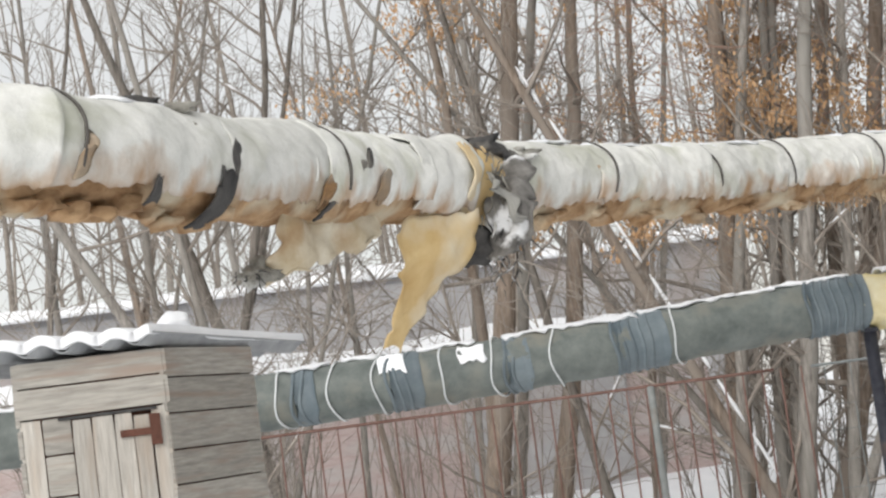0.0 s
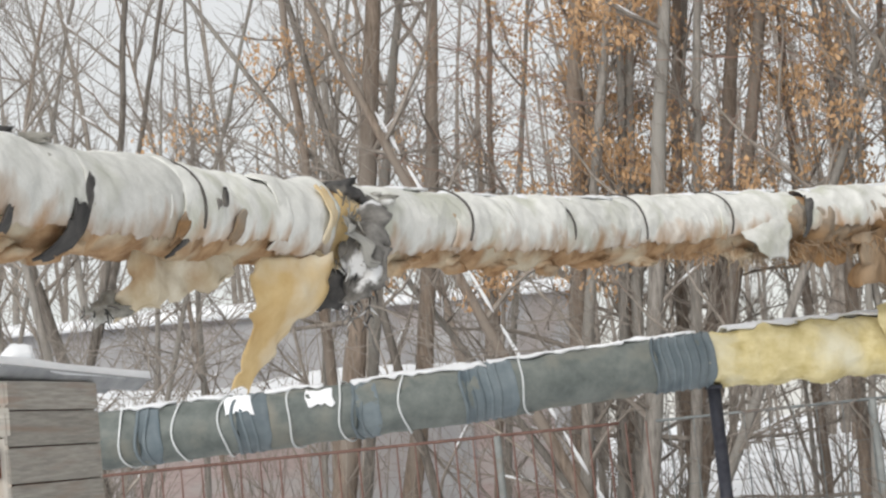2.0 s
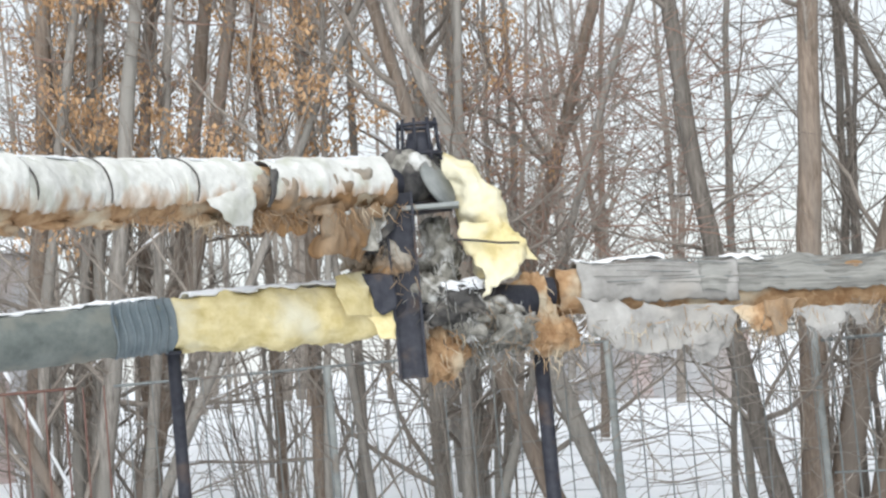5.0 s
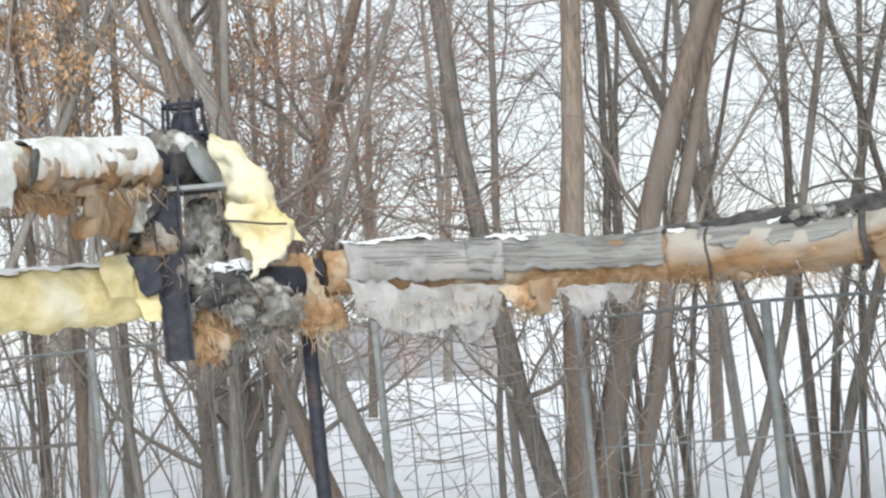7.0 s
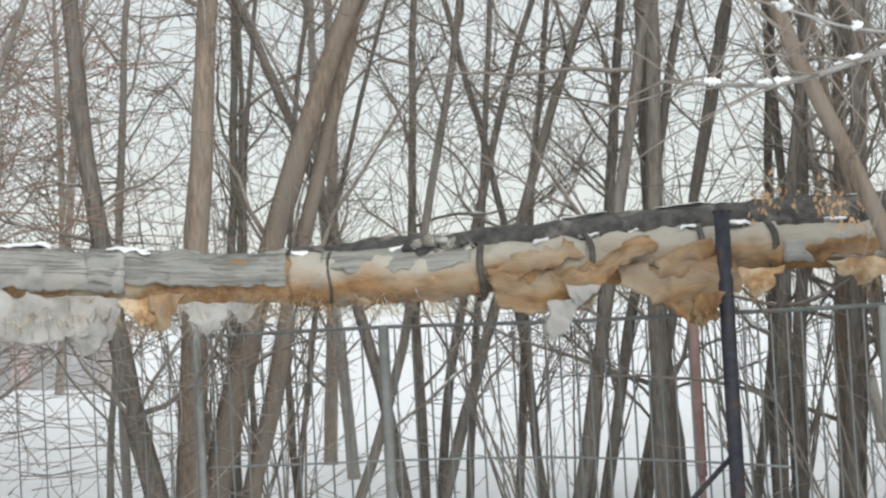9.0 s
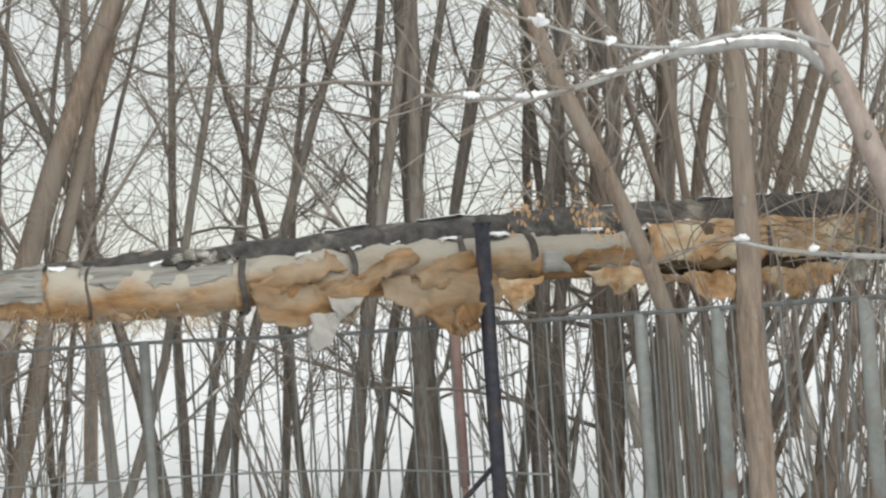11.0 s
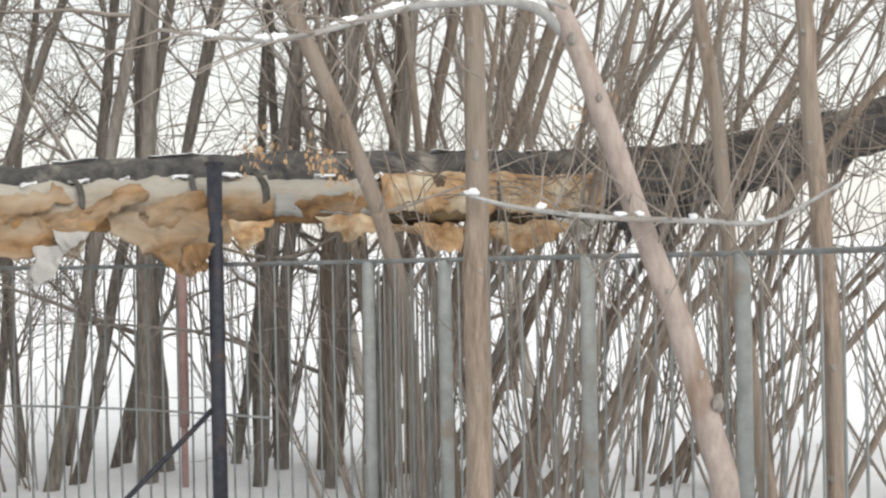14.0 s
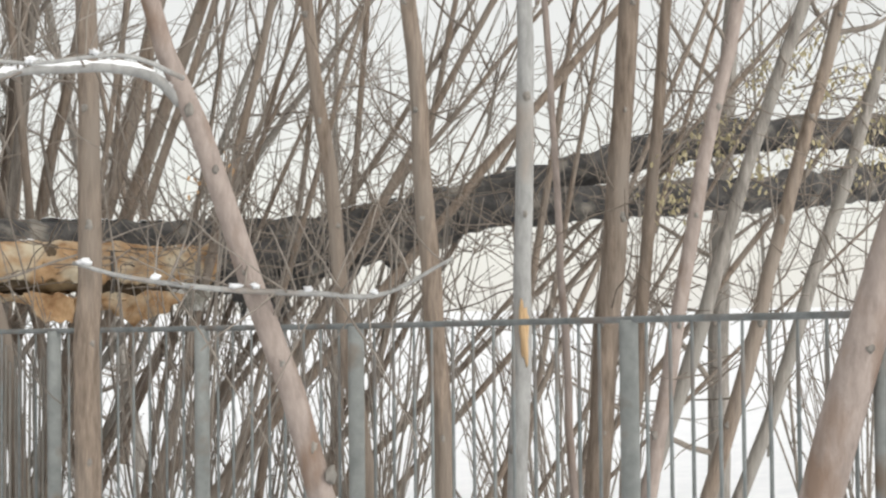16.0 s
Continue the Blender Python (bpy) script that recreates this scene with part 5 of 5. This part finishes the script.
stem(66.83, 13.0, 28.7, 0.0000, 0.036, BARK_WARM, 498)
stem(67.54, 9.6, -6.7, -0.0001, 0.042, BARK_WARM, 499)
stem(68.15, 13.5, 40.4, 0.0000, 0.046, BARK_WARM, 500)
stem(70.38, 9.2, -3.3, -0.0081, 0.052, BARK_WARM, 501)
stem(73.21, 8.6, 2.0, -0.0046, 0.046, BARK_SILVER, 502)
stem(74.56, 9.8, -3.0, 0.0000, 0.021, BARK_PINK, 503)
stem(76.00, 9.4, 4.5, -0.0027, 0.062, BARK_WARM, 504)
stem(77.09, 10.0, 4.3, 0.0069, 0.037, BARK_WARM, 505)
stem(78.28, 9.3, 10.9, -0.0005, 0.041, BARK_PINK, 506)
stem(79.07, 9.8, 18.8, -0.0055, 0.040, BARK, 507)
stem(80.87, 10.0, 16.0, -0.0070, 0.041, BARK_WARM, 508)
stem(82.23, 10.5, 19.3, -0.0231, 0.039, BARK, 509)
stem(84.34, 6.8, 16.5, 0.0000, 0.076, BARK_PINK, 510)


tree(3.23, 15.11, 0.064, (-0.453, 0.046), 9.5, 209, BARK_WARM, "slanting bare trunk with snow along its upper side", 15, 0.1, 17, 0, trunk_bend=0.008)


# the leaning trunk in front of the pipe, with a bough that arches back under snow
def build_leaning_tree():
    th = thing("tree", "leaning smooth pinkish trunk with a snowy arching bough", "tree", "bare trees")
    d = 8.2
    t = Tubes()
    pts = [at(67.6, -14, d), at(67.15, -7.6, d), at(65.8, -2.57, d), at(64.6, 0.7, d), at(63.9, 2.9, d), at(62.85, 6.0, d), at(61.8, 8.4, d), at(60.5, 13, d), at(59.5, 22, d)]
    t.add(pts, [0.075, 0.066, 0.06, 0.056, 0.054, 0.052, 0.046, 0.04, 0.03], 12)
    t.link("trunk", BARK_PINK, th)
    for i, (az, el, s) in enumerate(((67.0, -5.2, 0.035), (66.45, -4.3, 0.022), (65.5, -1.6, 0.018), (64.3, 1.3, 0.016), (63.4, 4.6, 0.02), (62.6, 6.5, 0.028))):
        lump("knot", at(az, el, d - 0.045), (s, s * 0.7, s * 1.2), BARK, th, "dark knot in the bark", 0.5, i, 2)
    arch = Line([at(62.3, 6.7, d), at(61.5, 7.5, d - 0.05), at(60.15, 7.8, d - 0.1), at(58.8, 7.75, d - 0.15), at(57.4, 7.65, d - 0.2), at(55.6, 7.2, d - 0.25), at(53.8, 6.75, d - 0.3), at(52.3, 6.65, d - 0.3), at(49.3, 7.0, d - 0.3)])
    b = Tubes()
    n = 30
    b.add([arch.place(arch.length * i / n) for i in range(n + 1)], [0.027 - 0.019 * i / n for i in range(n + 1)], 8)
    b.link("bough", BARK_SILVER, th, "grey arching bough")
    for i, (s0, s1) in enumerate(((0.02, 0.05), (0.09, 0.235), (0.225, 0.37), (0.39, 0.5), (0.53, 0.6), (0.7, 0.78), (0.86, 0.9))):
        sn = Tubes()
        m = 10
        sn.add([arch.place(arch.length * (s0 + (s1 - s0) * k / m)) + Vector((0, 0, 0.022 - 0.012 * s0)) for k in range(m + 1)], [0.019 * math.sin(math.pi * (k + 0.6) / (m + 1.2)) ** 0.5 + 0.004 * math.sin(k * 2.3 + i) for k in range(m + 1)], 8)
        sn.link("snow", SNOW, th, "snow lying on the bough")
    low = Line([at(58.9, 1.65, d - 0.4), at(60.5, 1.2, d - 0.35), at(62.8, 0.85, d - 0.25), at(64.5, 0.7, d - 0.1), at(66.6, 0.6, d - 0.1), at(68.7, 0.55, d), at(71.0, 1.7, d + 0.1)])
    b = Tubes()
    b.add([low.place(low.length * i / n) for i in range(n + 1)], [0.008 + 0.006 * math.sin(math.pi * i / n) for i in range(n + 1)], 6)
    b.link("branch", BARK_SILVER, th)
    for i, s in enumerate((0.03, 0.2, 0.42, 0.47, 0.6, 0.77)):
        lump("snow", low.place(low.length * s) + Vector((0, 0, 0.02)), (0.05 if i in (0, 2) else 0.022, 0.02, 0.014), SNOW, th, "", 0.7, i * 3.7, 2)
    rng = random.Random(77)
    tw = Tubes()
    for k in range(90):
        line = arch if k % 3 else low
        p = line.place(line.length * rng.uniform(0.15, 1.0))
        dd = Vector((rng.uniform(-1, 1), rng.uniform(-0.4, 0.4), rng.uniform(-0.6, 1)))
        w = wander(rng, p, dd, rng.uniform(0.3, 1.1), 5, 0.15, 0.0)
        tw.add(w, [0.006, 0.005, 0.0045, 0.004, 0.0035, 0.003], 4, False)
    tagged(tw.link("crown", TWIG, th), kind="stuff")


build_leaning_tree()


def coppice(az, d, stems, low, high, length, girth, seed, label):
    """Many slim stems fanning out from one stool."""
    th = thing("coppice", label, "tree", "bare trees")
    rng = random.Random(seed)
    c = at(az, 0, d)
    right = Vector((math.cos(radians(az)), -math.sin(radians(az)), 0))
    away = Vector((math.sin(radians(az)), math.cos(radians(az)), 0))
    fine = Tubes()
    for i in range(stems):
        lean = low + (high - low) * (i + rng.random()) / stems
        p = c + right * rng.uniform(-0.5, 0.5) + away * rng.uniform(-0.4, 0.6)
        p.z = ground_height(p.x, p.y) - 0.2
        pts = wander(rng, p, right * math.sin(radians(lean)) + Vector((0, 0, math.cos(radians(lean)))) + away * rng.uniform(-0.1, 0.1), length * rng.uniform(0.75, 1.1), 16, 0.028, 0.004)
        r = girth * rng.uniform(0.6, 1.2)
        t = Tubes()
        t.add(pts, [r * (1 - 0.7 * k / 16) for k in range(17)], 8)
        t.link("stem", BARK_WARM, th)
        for _ in range(10):
            k = rng.randint(4, 15)
            dd = (pts[k + 1] - pts[k]).normalized() + Vector((rng.uniform(-1, 1), rng.uniform(-1, 1), rng.uniform(-0.2, 0.6))) * 0.7
            w = wander(rng, pts[k], dd, rng.uniform(0.5, 1.8), 6, 0.14, 0.03)
            fine.add(w, [0.009, 0.008, 0.007, 0.006, 0.005, 0.004, 0.003], 4, False)
    tagged(fine.link("crown", TWIG, th), kind="stuff")
    return th


coppice(58.6, 14.4, 12, -14, 42, 7.5, 0.042, 1, "many-stemmed bare coppice fanning out behind the fence")
coppice(65.0, 15.0, 9, 0, 52, 8.0, 0.036, 2, "many-stemmed bare coppice leaning out behind the fence")
coppice(72.0, 14.0, 7, 5, 48, 7.5, 0.034, 3, "many-stemmed bare coppice leaning out behind the fence")


def thin_branch():
    th = thing("branch", "thin snow-laden branch hanging over the pipe", "branch")
    L = Line([at(62.4, 7.5, 8.1), at(60.5, 8.2, 7.9), at(57.6, 7.9, 7.8), at(55.4, 8.2, 7.8), at(53.6, 8.9, 7.8), at(51.8, 9.6, 7.8), at(49.8, 10.5, 7.8)])
    t = Tubes()
    t.add([L.place(L.length * i / 20) for i in range(21)], [0.012 - 0.0004 * i for i in range(21)], 6)
    t.link("stem", BARK_SILVER, th)
    for i, (u, s) in enumerate(((0.72, 0.03), (0.55, 0.022), (0.4, 0.02), (0.86, 0.022), (0.25, 0.02))):
        lump("snow", L.place(L.length * u) + Vector((0, 0, 0.015)), (s * 1.2, s, s * 0.7), SNOW, th, "", 0.8, i, 3)
    return th


thin_branch()


def bent_tree(places, radii, bark, label, seed):
    th = thing("tree", label, "tree", "bare trees")
    L = Line(places)
    t = Tubes()
    n = 16
    t.add([L.place(L.length * i / n) for i in range(n + 1)], list(np.interp(np.linspace(0, 1, n + 1), np.linspace(0, 1, len(radii)), radii)), 10)
    t.link("trunk", bark, th)
    rng = random.Random(seed)
    f = Tubes()
    for _ in range(10):
        p = L.place(L.length * rng.uniform(0.35, 1))
        w = wander(rng, p, (rng.uniform(-1, 1), rng.uniform(-0.4, 0.4), rng.uniform(0, 1)), rng.uniform(0.4, 1.3), 6, 0.2, 0.03)
        f.add(w, [0.011, 0.01, 0.009, 0.007, 0.006, 0.005, 0.003], 5, False)
    tagged(f.link("crown", TWIG, th), kind="stuff")


bent_tree([at(57.5, -11, 11.6), at(57.35, -7.5, 11.6), at(57.1, -3.4, 11.5), at(56.6, -0.1, 11.4), at(55.5, 3.15, 11.3), at(53.95, 6.8, 11.2), at(53.0, 9.5, 11.2), at(52, 16, 11.3)], [0.06, 0.057, 0.055, 0.05, 0.04], BARK_WARM, "brown bare trunk bent over the pipe", 5)



# the snow along the long slanting trunk
def snow_on_slant(x, y, r, lean, z0, z1):
    th = thing("snow_strip", "strip of snow along a slanting trunk", "snow", kind="stuff")
    t = Tubes()
    g = ground_height(x, y)
    for i in range(9):
        a = z0 + (z1 - z0) * i / 9
        b = a + (z1 - z0) * (0.05 + 0.05 * math.sin(i * 2.1) ** 2)
        t.add([Vector((x + lean[0] * z, y + lean[1] * z, g + z + r * 0.9)) for z in np.linspace(a, b, 6)], [0.006, 0.016, 0.02, 0.014, 0.016, 0.006], 7)
    t.link("snow", SNOW, th)


# ---- the thicket: kinds that are planted many times ----
KINDS = [tree(0, 0, 0.035 + 0.009 * i, (0.05 * math.cos(i * 2.1), 0.05 * math.sin(i * 2.1)), 8 + 0.4 * i, 100 + i, BARK_WARM if i % 3 == 1 else BARK, "", 16, 0.06, 12, 1 if i == 4 else 0) for i in range(10)]
rng = random.Random(5)
spots = [(rng.uniform(-18, 27), rng.uniform(19, 40)) for _ in range(24)] + [(rng.uniform(27, 62), rng.uniform(19, 30)) for _ in range(4)] + [(rng.uniform(54, 90), rng.uniform(16, 26)) for _ in range(8)]
for i, (az, d) in enumerate(spots):
    p = at(az, 0, d)
    m = pose(p.x, p.y, ground_height(p.x, p.y), rng.uniform(-6, 6), rng.uniform(-6, 6), rng.uniform(0, 360))
    if i < 10:
        KINDS[i].matrix_basis = m
    else:
        copy_thing(KINDS[i % 10], m)


# low bushes of many thin shoots
def bush(seed, shoots=16, height=2.4, spread=0.5):
    rng = random.Random(seed)
    th = thing("bush", "leafless bush of thin brown shoots in snow", "bush", "bushes")
    t, f = Tubes(), Tubes()
    for _ in range(shoots):
        a = rng.uniform(0, 6.28)
        r = rng.uniform(0, 0.35)
        d = Vector((math.cos(a) * rng.uniform(0.05, spread), math.sin(a) * rng.uniform(0.05, spread), 1))
        pts = wander(rng, (r * math.cos(a), r * math.sin(a), -0.1), d, height * rng.uniform(0.5, 1.25), 8, 0.06, 0.02)
        r0 = rng.uniform(0.006, 0.016)
        t.add(pts, [r0 * (1 - 0.7 * i / 8) for i in range(9)], 5, False)
        for _ in range(5):
            j = rng.randint(2, 7)
            w = wander(rng, pts[j], (pts[j + 1] - pts[j]).normalized() + Vector((rng.uniform(-1, 1), rng.uniform(-1, 1), rng.uniform(-0.2, 0.6))) * 0.8, rng.uniform(0.2, 0.7), 4, 0.15, 0.04)
            f.add(w, [0.005, 0.0045, 0.004, 0.0035, 0.003], 3, False)
    tagged(t.link("brush", TWIG, th), kind="stuff")
    tagged(f.link("fine_brush", TWIG, th), kind="stuff")
    return th


BUSHES = [bush(300 + i, 12 + 3 * i, 2.2 + 0.4 * i) for i in range(5)]
rng = random.Random(9)
spots = [(rng.uniform(-6, 26), rng.uniform(15.4, 22)) for _ in range(9)] + [(rng.uniform(26, 44), rng.uniform(15.2, 18)) for _ in range(3)] + [(rng.uniform(44, 56), rng.uniform(15, 18)) for _ in range(2)] + [(rng.uniform(55, 88), rng.uniform(11.5, 17)) for _ in range(12)]
for i, (az, d) in enumerate(spots):
    p = at(az, 0, d)
    m = pose(p.x, p.y, ground_height(p.x, p.y), rng.uniform(-4, 4), rng.uniform(-4, 4), rng.uniform(0, 360))
    if i < 5:
        BUSHES[i].matrix_basis = m
    else:
        copy_thing(BUSHES[i % 5], m)


def far_woods():
    """A far stand of thin bare stems and branches on the left."""
    rng = random.Random(21)
    t = Tubes()
    for _ in range(110):
        az, d = rng.uniform(-22, 30), rng.uniform(40, 75)
        p = at(az, 0, d)
        p.z = ground_height(p.x, p.y) - 0.2
        pts = wander(rng, p, (rng.uniform(-0.12, 0.12), rng.uniform(-0.12, 0.12), 1), rng.uniform(10, 17), 8, 0.05, 0.02)
        r0 = rng.uniform(0.05, 0.13)
        t.add(pts, [r0 * (1 - 0.7 * i / 8) for i in range(9)], 5, False)
        for _ in range(10):
            j = rng.randint(2, 7)
            w = wander(rng, pts[j], Vector((rng.uniform(-1, 1), rng.uniform(-1, 1), rng.uniform(0.2, 1.2))), rng.uniform(1, 3.2), 4, 0.18, 0.05)
            t.add(w, [0.03, 0.025, 0.02, 0.016, 0.012], 3, False)
    ob = t.link("far_woods", TWIG)
    tagged(ob, "far bare woodland of thin grey-brown stems", "woodland", kind="stuff")


far_woods()
snow_on_slant(3.23, 15.11, 0.064, (-0.453, 0.046), 0.6, 5.0)


# dry brush tangled over the pipes
def tangle(az0, az1, el0, el1, d0, d1, count, seed, mat=TWIG):
    rng = random.Random(seed)
    t = Tubes()
    for _ in range(count):
        p = at(rng.uniform(az0, az1), rng.uniform(el0, el1), rng.uniform(d0, d1))
        a = rng.uniform(0, 6.28)
        w = wander(rng, p, (math.cos(a), math.sin(a) * 0.6, rng.uniform(-0.3, 0.9)), rng.uniform(0.4, 1.5), 7, 0.24, 0.02)
        r = rng.uniform(0.003, 0.007)
        t.add(w, [r * (1 - 0.08 * i) for i in range(8)], 4, False)
    ob = t.link("dry_brush", mat)
    tagged(ob, "tangle of dry twigs and stalks caught on the pipes", "brush", kind="stuff")


tangle(57, 66, 0.3, 3.2, 12.0, 13.0, 90, 1, TWIG_DARK)
tangle(64, 74, 1.2, 4.4, 12.4, 14.0, 95, 2, TWIG_DARK)
tangle(74, 86, 2.0, 7.0, 12.4, 15.0, 110, 3, TWIG_DARK)
tangle(60, 86, -1.0, 9.0, 10.5, 14.0, 130, 4, TWIG_DARK)
tangle(-14, 12, 1.6, 6.0, 13.2, 17.0, 170, 5)
tangle(12, 26, -3.0, 3.0, 13.5, 17.0, 110, 6)
tangle(26, 44, -6.0, 0.6, 13.6, 17.0, 130, 7)
tangle(44, 60, -6.0, 0.6, 14.0, 17.0, 60, 8)
tangle(22.5, 32, 1.5, 9.5, 14.5, 18.0, 620, 12, TWIG_RED)
tangle(4, 22, 6.5, 14, 15.5, 19.0, 420, 14, TWIG_RED)
tangle(27, 37, -7.0, 0.8, 13.2, 16.0, 150, 13)
tangle(24, 33.5, 0.0, 10.0, 15.0, 19.0, 420, 15)
tangle(34, 56, 1.5, 10.5, 15.0, 19.0, 420, 16, TWIG_DARK)


def leaf_spray(places, per, mat, label, seed, size=0.022):
    """A twig hung with withered leaves, through a few places."""
    rng = random.Random(seed)
    th = thing("leaf_spray", label, "leaves")
    L = Line(places)
    t = Tubes()
    t.add([L.place(L.length * i / 12) for i in range(13)], [0.007 - 0.0003 * i for i in range(13)], 5)
    t.link("twig", TWIG, th)
    v, f = [], []
    for _ in range(per):
        p = L.place(L.length * rng.random()) + Vector((rng.gauss(0, 0.05), rng.gauss(0, 0.05), rng.gauss(-0.05, 0.06)))
        e1 = Vector((rng.uniform(-1, 1), rng.uniform(-1, 1), rng.uniform(-0.6, 0.6))).normalized() * size * rng.uniform(0.3, 0.7)
        e2 = Vector((rng.uniform(-0.7, 0.7), rng.uniform(-0.7, 0.7), -1)).normalized() * size * rng.uniform(1.2, 2.4)
        s = len(v)
        v += [p, p + e1 + e2 * 0.35, p + e1 * 0.7 + e2 * 0.75, p + e2, p - e1 * 0.7 + e2 * 0.7, p - e1 + e2 * 0.3]
        f.append((s, s + 1, s + 2, s + 3, s + 4, s + 5))
    tagged(link_mesh("foliage", v, f, mat, th, "", False), kind="stuff")
    return th


YELLOW_LEAF = material("withered_yellow_leaf", (0.40, 0.35, 0.20), (0.56, 0.50, 0.34), 5, 0.9, 0)
leaf_spray([at(52.0, 3.2, 10.9), at(52.6, 3.7, 10.9), at(53.2, 3.4, 10.9)], 40, DRY_LEAF, "spray of withered orange leaves on a twig", 1)
leaf_spray([at(53.9, 3.3, 10.9), at(54.6, 3.0, 10.9), at(55.3, 2.5, 10.9)], 70, DRY_LEAF, "spray of withered orange leaves on a twig", 2)
leaf_spray([at(62.6, 4.4, 11.5), at(63.3, 4.9, 11.5), at(64.0, 4.7, 11.5)], 30, DRY_LEAF, "spray of withered orange leaves on a twig", 3)
for i, (az, el) in enumerate(((78.0, 4.9), (78.9, 5.6), (79.8, 4.2), (80.6, 7.4), (81.4, 5.0), (82.0, 8.2), (82.8, 7.0), (83.6, 4.4), (77.2, 3.6), (84.0, 5.6))):
    leaf_spray([at(az, el, 9.9 + 0.1 * i), at(az + 0.7, el + 0.5, 9.9 + 0.1 * i), at(az + 1.4, el + 0.1, 9.9 + 0.1 * i)], 70, YELLOW_LEAF, "spray of withered yellowish leaves on a twig", 10 + i, 0.02)
tangle(70, 87, -3.0, 8.5, 9.2, 12.5, 190, 9, TWIG_DARK)

# ---- the fences ----
def run(corners):
    return Line([(p.x, p.y, 0) for p in corners])


def fence(L, name, label, s0, s1, gap, top, mat, rails, r_rail=0.014, r_picket=0.008, posts=(), post_r=0.035, wires=()):
    th = thing(name, label, "fence")
    ss = np.arange(s0, s1 + 0.01, 0.4)
    for z in rails:
        t = Tubes()
        t.add([L.place(s) + Vector((0, 0, z(s) if callable(z) else z)) for s in ss], [r_rail] * len(ss), 6)
        t.link("rail", PICKET if mat is STEEL_GREY else mat, th)
    for z in wires:
        t = Tubes()
        t.add([L.place(s) + Vector((0, 0, z + 0.015 * math.sin(s * 2 + z * 9))) for s in ss], [0.0026] * len(ss), 4)
        t.link("wire", PICKET, th)
    for s in posts:
        p = L.place(s)
        t = Tubes()
        h = top(s) if callable(top) else top
        t.add([(p.x, p.y, ground_height(p.x, p.y) - 0.2), (p.x, p.y, h - 0.012), (p.x, p.y, h)], [post_r, post_r, post_r * 0.8], 14)
        t.link("post", STEEL_GREY, th)
    t = Tubes()
    t.add([(0, 0, -0.15), (0, 0, 0.9), (0, 0, 1.0)], [r_picket, r_picket, r_picket * 0.7], 6)
    first = None
    rng = random.Random(len(name))
    for s in np.arange(s0 + gap / 2, s1, gap):
        p = L.place(s + rng.uniform(-0.008, 0.008))
        if first is None:
            first = t.link("picket", PICKET if mat is STEEL_GREY else mat, th)
            ob = first
        else:
            ob = new("picket", first.data)
            ob.parent = th
        h = top(s) if callable(top) else top
        ob.location, ob.scale = (p.x, p.y, 0.12), (1, 1, h - 0.12)
    return th


LEFT = run([at(-12, 0, 14.0), at(0, 0, 14.2), at(11.5, 0, 14.5)])
fence(LEFT, "fence", "brown-red steel picket fence with a top rail", 0, LEFT.length, 0.155, 2.07, FENCE_RED, (2.07, 0.9), 0.013, 0.008, (LEFT.near(6.6),), 0.03)
MID = run([at(11.7, 0, 14.5), at(22, 0, 14.8), at(34, 0, 14.6)])
fence(MID, "fence", "grey welded mesh fence with thin wires", 0, MID.length, 0.2, 2.06, STEEL_GREY, (2.06,), 0.012, 0.006, (MID.near(18.5), MID.near(27.5), MID.length), 0.03, tuple(0.2 + 0.22 * i for i in range(8)))
RIGHT = run([at(34.2, 0, 14.6), at(45, 0, 13.7), at(55, 0, 11.6), at(63, 0, 10.0), at(73, 0, 8.25), at(85, 0, 6.8), at(96, 0, 6.2)])


def level(s):
    """The height of the fence's top rail, a little under the eye."""
    p = RIGHT.place(s)
    return EYE.z - p.length * math.tan(radians(float(np.interp(math.degrees(math.atan2(p.x, p.y)), (40, 46, 56, 68, 76, 84), (0.35, 0.5, 0.5, 0.46, 0.36, 0.26)))))



fence(RIGHT, "fence", "grey-green steel picket fence with round posts", 0, RIGHT.length, 0.14, level, STEEL_GREY, (level,), 0.015, 0.0085, tuple(RIGHT.near(a) for a in (40.0, 55.85, 58.3, 62.9, 67.8, 76.6, 84.5)), 0.042)


low_rail = Tubes()
ss = np.arange(0, RIGHT.near(53), 0.4)
low_rail.add([RIGHT.place(s) + Vector((0, 0, 0.85)) for s in ss], [0.009] * len(ss), 6)
low_rail.link("rail", PICKET, bpy.data.objects["fence.002"])


def reed_screen():
    """A close row of upright rods between two posts."""
    th = thing("rod_screen", "dense screen of thin upright brown rods", "screen")
    rng = random.Random(4)
    a, b = RIGHT.near(56.0), RIGHT.near(58.2)
    for s in np.arange(a, b, 0.04):
        p = RIGHT.place(s)
        n = Vector((p.x, p.y, 0)).normalized()
        t = Tubes()
        q = p + n * (0.05 + 0.02 * rng.random())
        t.add([(q.x, q.y, -0.15), (q.x + rng.uniform(-0.01, 0.01), q.y, 1.0), (q.x + rng.uniform(-0.02, 0.02), q.y, rng.uniform(1.7, 1.88))], [0.011, 0.010, 0.008], 5)
        t.link("rod", BARK, th)
    return th


reed_screen()


def red_post():
    th = thing("marker_post", "faded red post behind the fence", "post")
    p = at(49.9, 0, 15.2)
    t = Tubes()
    t.add([(p.x, p.y, 0.5), (p.x, p.y, 1.2), (p.x, p.y, 1.9)], [0.045] * 3, 10)
    t.add([(p.x, p.y, -0.3), (p.x, p.y, 0.5)], [0.03, 0.03], 8)
    t.link("post", material("faded_red_paint", (0.30, 0.19, 0.18), (0.42, 0.29, 0.27), 9, 0.8, 0.1), th)


red_post()
